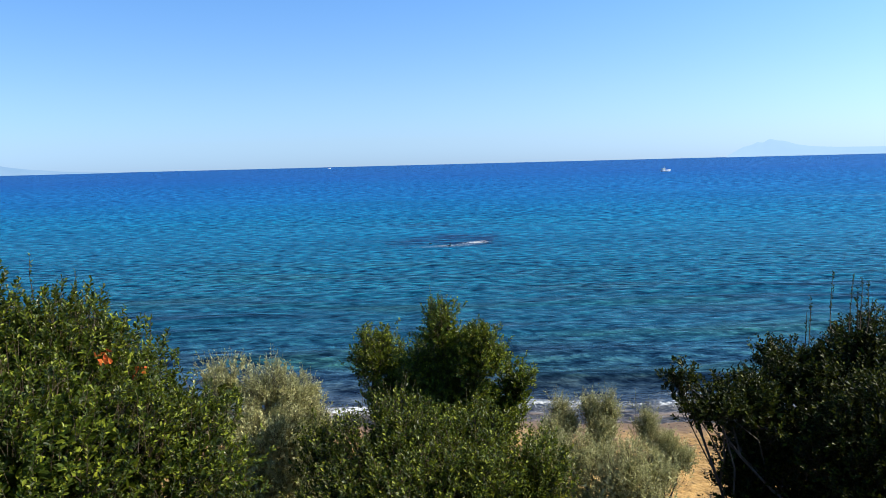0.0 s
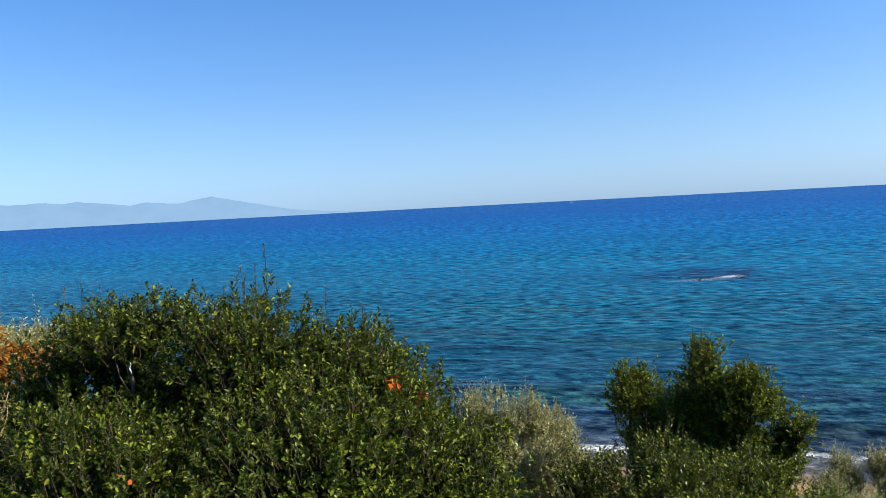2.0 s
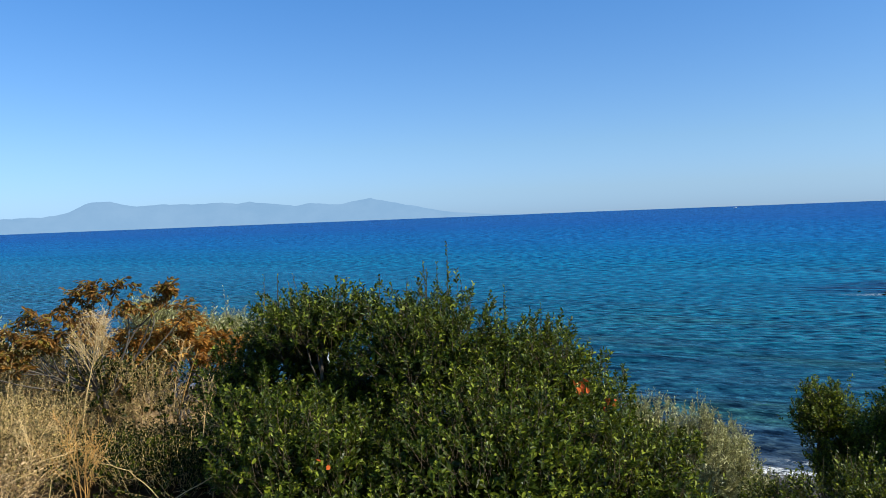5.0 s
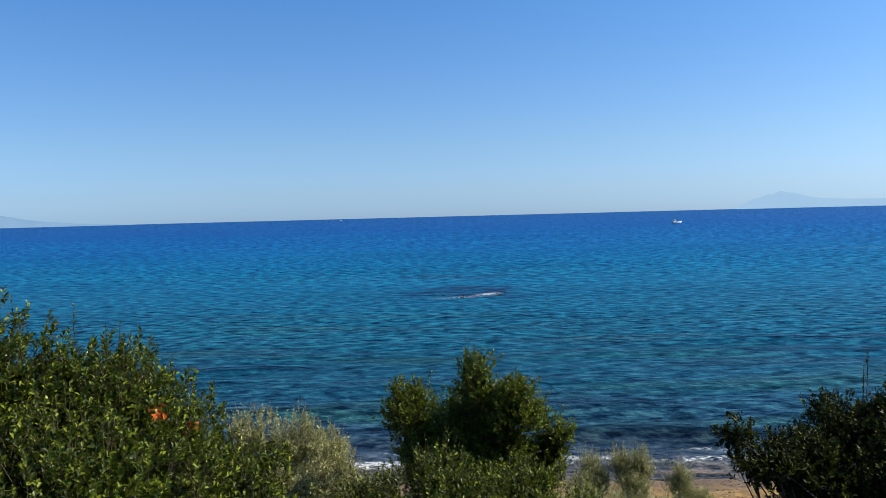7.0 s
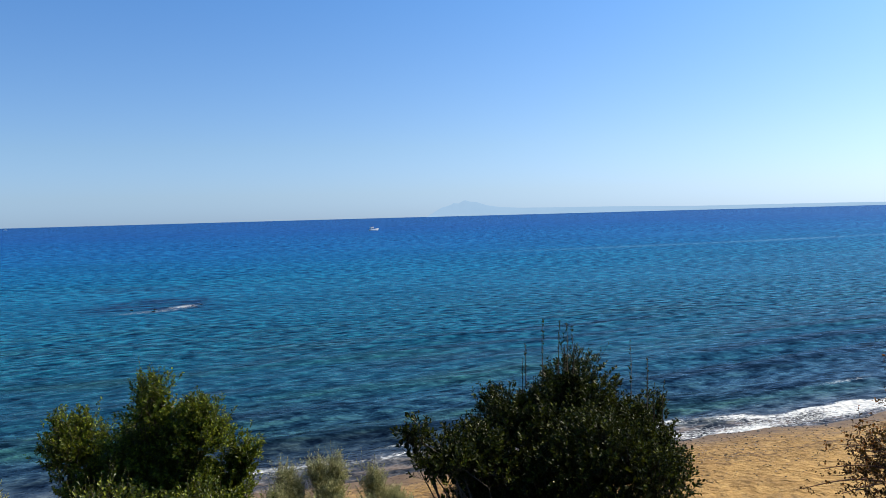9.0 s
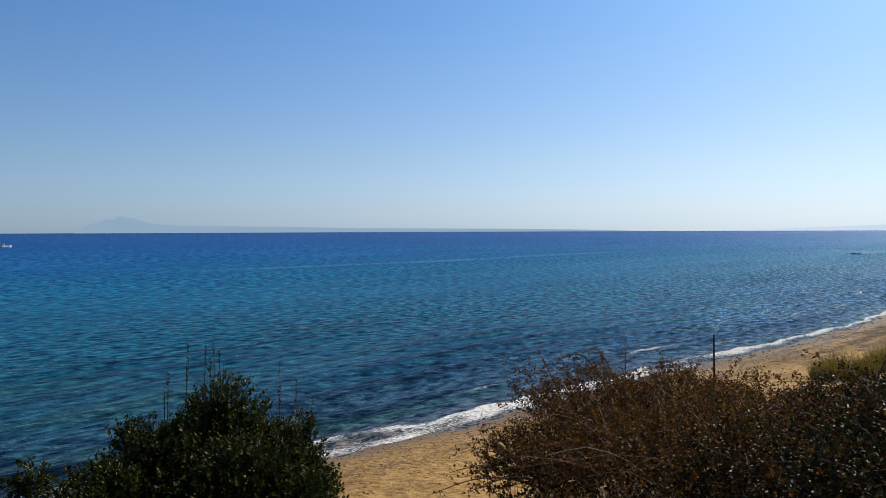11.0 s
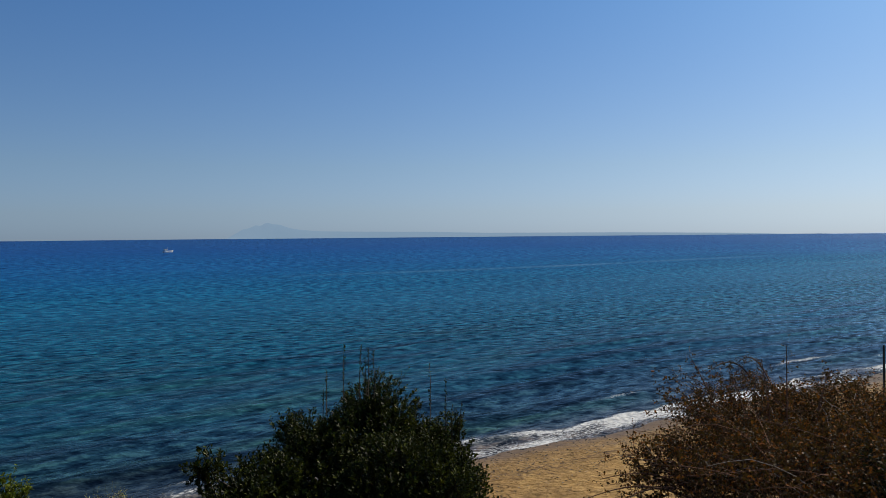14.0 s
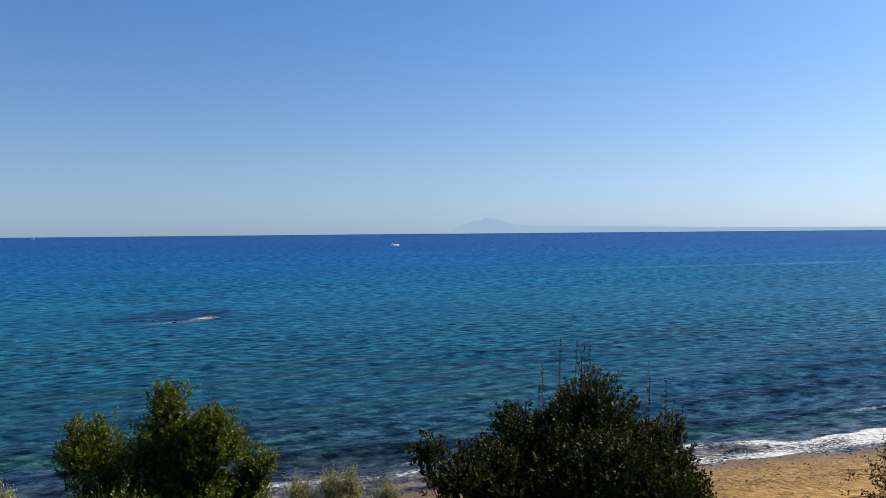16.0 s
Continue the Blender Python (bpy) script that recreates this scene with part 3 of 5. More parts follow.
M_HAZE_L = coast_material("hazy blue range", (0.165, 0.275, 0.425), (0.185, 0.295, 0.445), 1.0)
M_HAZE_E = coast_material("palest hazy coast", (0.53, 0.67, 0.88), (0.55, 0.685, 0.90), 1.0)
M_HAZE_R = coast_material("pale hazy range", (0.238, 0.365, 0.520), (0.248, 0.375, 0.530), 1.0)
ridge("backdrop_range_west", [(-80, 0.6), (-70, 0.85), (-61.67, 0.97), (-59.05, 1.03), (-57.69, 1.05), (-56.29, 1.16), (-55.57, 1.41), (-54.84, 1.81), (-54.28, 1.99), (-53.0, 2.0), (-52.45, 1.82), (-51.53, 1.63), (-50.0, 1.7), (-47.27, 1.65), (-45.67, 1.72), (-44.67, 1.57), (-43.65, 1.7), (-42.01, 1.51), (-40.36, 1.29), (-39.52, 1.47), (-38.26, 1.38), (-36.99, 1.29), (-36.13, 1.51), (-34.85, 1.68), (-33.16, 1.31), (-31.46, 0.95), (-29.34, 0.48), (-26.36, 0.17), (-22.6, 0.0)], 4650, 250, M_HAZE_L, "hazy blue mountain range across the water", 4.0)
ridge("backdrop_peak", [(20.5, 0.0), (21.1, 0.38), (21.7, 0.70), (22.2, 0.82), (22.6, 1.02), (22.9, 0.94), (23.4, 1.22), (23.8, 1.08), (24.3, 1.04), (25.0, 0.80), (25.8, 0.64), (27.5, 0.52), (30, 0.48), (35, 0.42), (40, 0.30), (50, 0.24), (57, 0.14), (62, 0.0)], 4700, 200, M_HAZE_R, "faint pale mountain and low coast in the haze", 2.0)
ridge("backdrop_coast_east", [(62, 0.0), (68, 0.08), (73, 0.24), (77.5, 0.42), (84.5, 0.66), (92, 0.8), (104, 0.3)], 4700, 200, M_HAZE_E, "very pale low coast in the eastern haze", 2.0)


# ---------------------------------------------------------------- shrubs and trees
def envelope(rng, lumps, n, inner=0.3):
    """Points on and under the surface of a union of lumps, with the outward direction at each."""
    lumps = np.array(lumps)
    area = lumps[:, 3] * (lumps[:, 3] + lumps[:, 4])
    P, D = [], []
    while sum(len(p) for p in P) < n:
        k = rng.choice(len(lumps), n, p=area / area.sum())
        u = unit(rng.normal(size=(n, 3)))
        u[:, 2] = np.where(u[:, 2] < -0.45, -u[:, 2], u[:, 2])
        R = lumps[k][:, [3, 3, 4]]
        c = lumps[k][:, :3]
        wob = 1 + 0.26 * ripple(6 * (c[:, 0] + u[:, 0]) + 5 * u[:, 2], 6 * (c[:, 1] + u[:, 1]) - 4 * u[:, 2], 1.0)
        r = np.where(rng.random(n) < inner, rng.uniform(0.35, 0.85, n), rng.uniform(0.82, 1.06, n)) * wob
        p = c + u * R * r[:, None]
        q = (p[:, None] - lumps[None, :, :3]) / lumps[None, :, [3, 3, 4]]
        near = np.sort(np.linalg.norm(q, axis=2), 1)[:, 0]
        ok = near > np.where(r < 0.82, 0.3, 0.72)
        P.append(p[ok])
        D.append(u[ok])
    return np.concatenate(P)[:n], np.concatenate(D)[:n]


def shoots(rng, geo, wood, p, d, length, count, leaf, width, spread=0.75, lift=0.5, first=0.1, twig=0.0022, fold=0.35, jitter=0.33):
    """Leafy shoots from p along d."""
    n = len(p)
    way = unit(d * 0.7 + np.array([0, 0, lift]) + rng.normal(scale=jitter, size=(n, 3)))
    ln = length * rng.uniform(0.6, 1.35, n)
    wood.twigs(p - way * ln[:, None] * 0.5, p + way * ln[:, None] * 0.95, twig, twig * 0.5)
    s1 = unit(np.cross(way, rng.normal(size=(n, 3))))
    s2 = np.cross(way, s1)
    for k in range(count):
        u = first + (1 - first) * (k + rng.uniform(0, 0.8, n)) / count
        an = k * 2.4 + rng.uniform(-0.5, 0.5, n)
        out = np.cos(an)[:, None] * s1 + np.sin(an)[:, None] * s2
        size = leaf * rng.uniform(0.65, 1.25, n) * (1.0 - 0.35 * u)
        base = p + way * (ln * u)[:, None]
        lw = out * spread + way * rng.uniform(0.35, 1.0, n)[:, None]
        nor = unit(way * 0.9 - out * 0.3 + rng.normal(scale=0.45, size=(n, 3)) + np.array([0, 0, 0.35]))
        geo.leaves(base, lw, nor, size, size * width, fold, rng.uniform(0.0, 0.25, n)[:, None])


def bend(p0, p1, rng, sag=0.12, n=7):
    p0, p1 = np.asarray(p0, float), np.asarray(p1, float)
    u = np.linspace(0, 1, n)[:, None]
    L = np.linalg.norm(p1 - p0)
    w1, w2 = rng.normal(scale=sag * L, size=(2, 3))
    return p0 * (1 - u) + p1 * u + np.sin(u * math.pi) * w1 + np.sin(u * 2 * math.pi) * w2 * 0.4


def woody(name, lumps, n, leaf, width, mat, label, category, seed, shoot=0.16, count=11, stems=3, spikes=(), inner=0.3, group="", trunk_r=0.035, lift=0.5, spread=0.75, base=None, tall=0, bark=None, fold=0.35, skirt=0, trim=0.38, clump=0.045, jitter=0.33, bunch=5, first=0.1):
    """A shrub or small tree: trunks, limbs to every lump, twigs, and a crown of leafy shoots."""
    rng = np.random.default_rng(seed)
    lumps = [(x, y, z - 0.9 * trim * shoot, max(r - trim * shoot, 0.08), max(h - trim * shoot, 0.08)) for x, y, z, r, h in lumps]
    if skirt:                                      # foliage down to the ground
        lumps = lumps + [(x, y, 0.45 * (z - 0.5 * h) + 0.55 * (gz(x, y) + 0.2), 0.95 * r, max(0.35, 0.42 * (z - gz(x, y)))) for x, y, z, r, h in lumps[-skirt:]]
    c = np.mean([l[:3] for l in lumps], axis=0)
    bx, by = base if base else (c[0], c[1])
    bz = gz(bx, by) - 0.05
    ob = thing(name, bx, by, bz, label, category, group)
    o = (bx, by, bz)
    bark = bark or M_BARK
    trunks = []
    for k in range(stems):
        an = 2 * math.pi * k / stems + seed
        g = Geo()
        foot = np.array([bx + 0.10 * math.cos(an), by + 0.10 * math.sin(an), bz])
        low = min(l[2] - 0.5 * l[4] for l in lumps)
        head = np.array([c[0] + 0.25 * math.cos(an), c[1] + 0.25 * math.sin(an), max(bz + 0.5 * (low - bz), bz + 0.3)])
        pts = bend(foot, head, rng, 0.06)
        g.tube(pts, np.linspace(trunk_r, trunk_r * 0.65, len(pts)), 7)
        part("trunk", g.mesh("trunk", bark, o, True), ob)
        trunks.append(head)
    for k, l in enumerate(lumps):
        g = Geo()
        pts = bend(trunks[k % stems], np.array(l[:3]) + [0, 0, 0.1 * l[4]], rng, 0.08)
        g.tube(pts, np.linspace(trunk_r * 0.62, trunk_r * 0.22, len(pts)), 6)
        for _ in range(5):
            i = rng.integers(3, len(pts))
            tip = np.array(l[:3]) + unit(rng.normal(size=3)) * np.array([l[3], l[3], l[4]]) * 0.75
            sub = bend(pts[i], tip, rng, 0.1, 5)
            g.tube(sub, np.linspace(trunk_r * 0.25, trunk_r * 0.08, 5), 4)
        part("limb", g.mesh("limb", bark, o, True), ob)
    p, d = envelope(rng, lumps, n // bunch, inner)
    p, d = np.repeat(p, bunch, 0) + rng.normal(scale=clump, size=(len(p) * bunch, 3)), np.repeat(d, bunch, 0)
    crown, wood = Geo(), Geo()
    shoots(rng, crown, wood, p, d, shoot, count, leaf, width, spread, lift, first, 0.0016, fold, jitter)
    m = int(n * 0.5)                               # older, larger leaves deep inside
    q, dq = envelope(rng, [(x, y, z, r * 0.78, h * 0.78) for x, y, z, r, h in lumps], m, 0.75)
    for _ in range(3):
        crown.leaves(q + rng.normal(scale=0.03, size=(m, 3)), rng.normal(size=(m, 3)), rng.normal(size=(m, 3)), leaf * 1.5, leaf * 0.5)
    if tall:
        tops = p[np.argsort(-p[:, 2] + rng.normal(scale=0.18, size=len(p)))[:tall]]
        up = np.tile([0.0, 0.0, 1.6], (tall, 1))
        shoots(rng, crown, wood, tops, up, shoot * 1.7, count, leaf * 0.6, width, 0.5, 1.0)
    for x, y, z, ln in spikes:                     # bolting upright shoots with small leaves
        lean = rng.normal(scale=0.06, size=2)
        foot, tip = np.array([x - lean[0] * ln, y - lean[1] * ln, z - ln - 0.15]), np.array([x, y, z])
        wood.tube(bend(foot, tip, rng, 0.015, 6), np.linspace(0.0045, 0.0015, 6), 4)
        m = int(ln * 120)
        q = foot + (tip - foot) * rng.uniform(0.25, 1.0, m)[:, None]
        an = rng.uniform(0, 6.28, m)
        crown.leaves(q, np.stack([np.cos(an), np.sin(an), rng.uniform(0.6, 1.6, m)], -1), rng.normal(size=(m, 3)) + [0, 0, 1], rng.uniform(0.35, 0.6, m) * leaf, leaf * 0.11)
    part("crown", crown.mesh("crown", mat, o), ob)
    tagged(part("brushwood", wood.mesh("brushwood", M_TWIG, o), ob), kind="stuff")
    return ob, o, rng


# two low front lumps, mostly out of view, are added to shade the hollow
EVERGREEN = [(-2.81, 4.87, 7.79, 0.53, 0.33), (-3.11, 4.43, 7.83, 0.43, 0.27), (-3.47, 4.40, 7.80, 0.41, 0.24), (-3.23, 4.14, 8.38, 0.38, 0.18), (-3.60, 4.30, 8.14, 0.46, 0.29), (-3.89, 4.02, 7.86, 0.30, 0.34), (-2.52, 4.23, 8.23, 0.49, 0.37), (-2.04, 4.49, 8.00, 0.49, 0.33), (-1.73, 4.72, 7.80, 0.36, 0.33), (-2.03, 2.99, 7.59, 0.40, 0.21), (-1.60, 3.14, 7.54, 0.39, 0.21), (-2.81, 3.72, 7.65, 0.51, 0.37), (-1.91, 3.88, 7.71, 0.72, 0.47), (-1.43, 4.51, 7.45, 0.56, 0.37), (-3.71, 3.91, 7.52, 0.30, 0.40), (-2.62, 3.17, 7.72, 0.40, 0.42), (-3.12, 3.50, 7.78, 0.36, 0.40)]
TREE = [(-0.62, 9.17, 6.70, 0.30, 0.38), (-0.46, 9.05, 6.32, 0.34, 0.30), (0.17, 8.61, 7.17, 0.26, 0.31), (0.55, 8.58, 6.85, 0.33, 0.36), (0.05, 8.91, 6.64, 0.40, 0.36), (1.01, 8.77, 6.46, 0.21, 0.28), (0.88, 8.78, 6.22, 0.23, 0.26), (0.26, 8.71, 6.33, 0.49, 0.36), (-0.19, 8.70, 6.15, 0.46, 0.36), (0.71, 8.69, 5.99, 0.36, 0.33)]
MIDSHRUB = [(-0.80, 6.63, 6.58, 0.30, 0.30), (-0.29, 6.59, 6.63, 0.47, 0.42), (0.34, 6.91, 6.57, 0.44, 0.39), (0.88, 6.77, 6.30, 0.39, 0.36), (0.05, 6.21, 6.40, 0.76, 0.43), (-0.58, 6.15, 6.39, 0.48, 0.29)]
OLIVE_A = [(-2.72, 10.19, 6.14, 0.32, 0.36), (-2.18, 10.10, 5.99, 0.42, 0.42), (-1.75, 10.18, 5.84, 0.38, 0.38), (-2.08, 9.71, 5.58, 0.78, 0.55), (-1.62, 9.89, 5.52, 0.42, 0.44)]
OLIVE_B = [(2.17, 13.26, 4.62, 0.17, 0.30), (2.02, 12.95, 4.32, 0.26, 0.30), (2.32, 13.1, 4.40, 0.16, 0.24), (2.12, 12.9, 3.9, 0.24, 0.34)]
OLIVE_C = [(2.74, 13.15, 4.66, 0.20, 0.30), (3.0, 13.1, 4.68, 0.17, 0.34), (2.86, 12.95, 4.35, 0.26, 0.28), (2.85, 12.9, 3.95, 0.16, 0.3)]
OLIVE_D = [(3.70, 13.23, 4.28, 0.19, 0.36), (3.92, 13.0, 3.98, 0.26, 0.34), (4.2, 12.86, 3.85, 0.22, 0.26), (3.8, 12.9, 3.6, 0.3, 0.3)]
OLIVE_E = [(2.28, 11.72, 4.31, 0.60, 0.46), (2.91, 11.07, 4.30, 0.76, 0.49), (1.62, 11.32, 4.49, 0.44, 0.44)]
DARKBUSH = [(2.78, 6.63, 6.18, 0.30, 0.28), (2.90, 6.69, 6.46, 0.30, 0.26), (2.93, 6.75, 6.38, 0.34, 0.47), (3.98, 6.94, 7.18, 0.39, 0.42), (3.39, 6.93, 7.01, 0.44, 0.38), (2.69, 6.48, 6.96, 0.35, 0.22), (2.31, 6.31, 7.01, 0.24, 0.18), (2.05, 6.29, 7.25, 0.10, 0.11), (4.36, 6.62, 6.80, 0.42, 0.40), (4.45, 6.28, 6.58, 0.28, 0.38), (3.74, 6.51, 6.66, 0.91, 0.59)]
BRAMBLE = [(7.38, 4.98, 6.93, 0.83, 0.48), (7.76, 4.27, 6.89, 0.90, 0.54), (7.96, 3.57, 6.89, 0.82, 0.47), (6.01, 4.69, 6.72, 0.66, 0.41), (5.77, 3.10, 7.03, 1.23, 0.47), (6.40, 4.07, 6.84, 1.09, 0.49)]
BRAMBLE_B = [(9.18, 1.72, 7.60, 0.44, 0.34), (9.42, 1.52, 7.72, 0.42, 0.34), (8.92, 1.88, 7.44, 0.44, 0.34), (9.65, 1.28, 7.85, 0.42, 0.34), (8.51, 2.84, 6.99, 0.78, 0.38), (8.65, 2.24, 7.19, 0.68, 0.39), (8.74, 1.67, 7.44, 0.65, 0.40), (8.28, 1.24, 7.81, 0.42, 0.37), (5.46, 1.27, 7.62, 0.88, 0.50), (5.68, 2.19, 7.23, 0.88, 0.42), (8.80, 0.74, 7.95, 0.45, 0.40), (7.80, 0.89, 7.81, 0.57, 0.51), (6.30, 0.63, 7.88, 0.73, 0.59), (6.97, 1.96, 7.21, 0.79, 0.42), (4.60, 0.88, 7.75, 0.60, 0.37), (4.63, 1.44, 7.57, 0.55, 0.28)]
SUMAC = [(-5.23, 3.94, 8.56), (-5.15, 4.06, 8.57), (-5.1, 4.11, 8.46), (-5.27, 3.87, 8.51), (-5.26, 3.88, 8.39), (-4.94, 4.31, 8.53), (-4.97, 4.27, 8.43), (-4.89, 4.37, 8.48), (-4.82, 4.44, 8.37), (-5.43, 3.62, 8.42), (-5.36, 3.73, 8.45), (-5.44, 3.56, 8.24), (-5.5, 3.47, 8.27), (-5.4, 3.6, 8.16), (-5.39, 3.65, 8.26), (-5.5, 3.43, 8.11), (-5.46, 3.48, 8.05), (-5.55, 3.33, 8.06), (-5.33, 3.74, 8.23), (-5.27, 3.85, 8.33), (-5.21, 3.91, 8.26)]
SUMAC_LOW = [(-5.26, 4.33, 8.13), (-5.26, 4.29, 7.95), (-5.17, 4.42, 8.04), (-5.01, 4.63, 8.12), (-4.93, 4.7, 8.05), (-4.84, 4.8, 8.09), (-4.81, 4.81, 7.94), (-4.9, 4.71, 7.91), (-4.75, 4.89, 8.03), (-5.08, 4.51, 7.94), (-5.3, 4.21, 7.87), (-5.15, 4.47, 8.14), (-5.36, 4.2, 8.14), (-5.01, 4.65, 8.23), (-5.2, 4.35, 7.87)]
OLIVE_G = [(-7.36, 3.72, 8.48, 0.42, 0.36), (-7.46, 3.55, 8.60, 0.6, 0.5), (-7.30, 3.70, 8.10, 0.5, 0.4), (-7.9, 3.3, 8.3, 0.7, 0.6)]
OLIVE_F = [(-7.85, 6.63, 7.84, 0.38, 0.24), (-7.15, 7.40, 7.59, 0.30, 0.23), (-7.55, 6.98, 7.60, 0.60, 0.23)]


big, o_big, rng = woody("evergreen_bush", EVERGREEN, 14500, 0.039, 0.26, M_EVERGREEN, "large glossy evergreen bush with small oval green leaves on the bank", "bush", 11, 0.115, 10, 4,
                        [(-2.65, 4.78, 8.83, 0.34), (-2.71, 4.74, 8.70, 0.22), (-2.79, 4.69, 8.72, 0.24), (-2.77, 4.70, 8.66, 0.2), (-3.56, 4.11, 8.66, 0.22), (-3.04, 4.53, 8.62, 0.16), (-2.88, 4.63, 8.61, 0.18), (-3.24, 4.37, 8.62, 0.14), (-2.41, 5.17, 8.50, 0.2), (-2.25, 5.22, 8.36, 0.16), (-2.18, 5.26, 8.38, 0.18), (-2.13, 5.27, 8.31, 0.14), (-1.79, 5.36, 8.07, 0.2), (-1.75, 5.37, 8.07, 0.2)],
                        base=(-2.3, 4.2), tall=14, skirt=6, lift=0.95, spread=0.62, fold=0.2, trim=0.62, clump=0.055, jitter=0.3, bunch=8, first=0.35)
for x, y, z, k in ((-1.46, 4.02, 8.12, 12), (-1.37, 4.21, 8.00, 9), (-2.34, 3.00, 7.94, 2)):
    g = Geo()
    b = np.array([x, y, z]) + rng.normal(scale=0.02, size=(k, 3))
    g.leaves(b, rng.normal(size=(k, 3)) + [0, -0.2, -1.2], rng.normal(size=(k, 3)) + [0, -0.8, 0.3], 0.034, 0.012)
    tagged(part("withered_tuft", g.mesh("withered_tuft", M_ORANGE, o_big), big, "bright orange withered leaves"), kind="stuff")

woody("small_tree", TREE, 6400, 0.042, 0.28, M_TREE, "small rounded evergreen tree with several clumps of foliage", "tree", 12, 0.12, 9, 2, inner=0.25, trunk_r=0.05, base=(0.3, 8.6), tall=10, lift=0.95, spread=0.62, fold=0.2, trim=0.5, clump=0.055, jitter=0.3, bunch=8, first=0.35)
woody("evergreen_bush", MIDSHRUB, 4700, 0.043, 0.29, M_EVERGREEN, "dense yellow-green evergreen bush below the small tree", "bush", 13, 0.18, 9, 3, base=(0.1, 6.6), tall=60, lift=1.2, skirt=4, spread=0.55, fold=0.2, trim=0.55, clump=0.05, jitter=0.25, bunch=8, first=0.3)
woody("olive_shrub", OLIVE_A, 3200, 0.056, 0.16, M_OLIVE, "silvery grey-green olive shrub on the lower bank", "shrub", 14, 0.18, 10, 3, base=(-2.3, 9.8), tall=70, lift=1.2, trim=0.4, jitter=0.25, spread=0.6, clump=0.06, bunch=7, skirt=2, group="olive shrubs above the beach")
woody("olive_shrub", OLIVE_B, 900, 0.056, 0.15, M_OLIVE, "slender silvery olive shrub at the edge of the beach", "shrub", 15, 0.2, 10, 2, base=(2.1, 13.0), tall=24, lift=1.3, trim=0.45, jitter=0.25, spread=0.6, clump=0.06, bunch=6, group="olive shrubs above the beach")
woody("olive_shrub", OLIVE_C, 1000, 0.056, 0.15, M_OLIVE, "slender silvery olive shrub at the edge of the beach", "shrub", 16, 0.2, 10, 2, base=(2.8, 13.0), tall=24, lift=1.3, trim=0.45, jitter=0.25, spread=0.6, clump=0.06, bunch=6, group="olive shrubs above the beach")
woody("olive_shrub", OLIVE_D, 1250, 0.056, 0.15, M_OLIVE, "leaning olive shrub beside the open sand", "shrub", 17, 0.2, 10, 2, base=(3.9, 12.9), tall=26, lift=1.3, trim=0.45, jitter=0.25, spread=0.6, clump=0.06, bunch=6, group="olive shrubs above the beach")
woody("olive_shrub", OLIVE_E, 2100, 0.055, 0.15, M_OLIVE, "low spreading grey-green olive shrub on the bank", "shrub", 18, 0.18, 10, 3, base=(2.4, 11.4), tall=40, lift=1.2, trim=0.4, jitter=0.25, spread=0.6, clump=0.06, bunch=7, skirt=3, group="olive shrubs above the beach")
woody("olive_shrub", OLIVE_G, 3200, 0.056, 0.16, M_OLIVE, "tall olive shrub at the edge of the dry bank", "shrub", 22, 0.18, 10, 3, base=(-7.6, 3.6), tall=30, lift=1.2, trim=0.4, jitter=0.25, spread=0.6, clump=0.06, bunch=7, group="olive shrubs above the beach")
woody("olive_shrub", OLIVE_F, 1400, 0.056, 0.15, M_OLIVE, "pale olive shrub behind the rusty sumac", "shrub", 19, 0.18, 10, 2, base=(-7.5, 7.0), tall=30, lift=1.2, trim=0.4, jitter=0.25, spread=0.6, clump=0.06, bunch=7, group="olive shrubs above the beach")
woody("evergreen_bush", DARKBUSH, 9400, 0.045, 0.28, M_SHADELEAF, "dark evergreen bush with thin upright shoots above the beach", "bush", 20, 0.13, 9, 4,
      [(3.50, 6.72, 8.01, 0.34), (3.63, 6.65, 8.00, 0.34), (3.68, 6.61, 7.98, 0.3), (3.72, 6.58, 7.95, 0.28), (3.65, 6.61, 7.89, 0.2), (3.34, 6.77, 7.80, 0.26), (3.30, 6.76, 7.66, 0.16), (4.13, 6.28, 7.82, 0.36), (4.24, 6.18, 7.70, 0.34), (4.26, 6.11, 7.46, 0.2), (4.33, 6.06, 7.50, 0.26)],
      base=(3.7, 6.6), tall=14, skirt=2, lift=0.95, spread=0.62, fold=0.2, trim=0.5, clump=0.055, jitter=0.3, bunch=8, first=0.35)


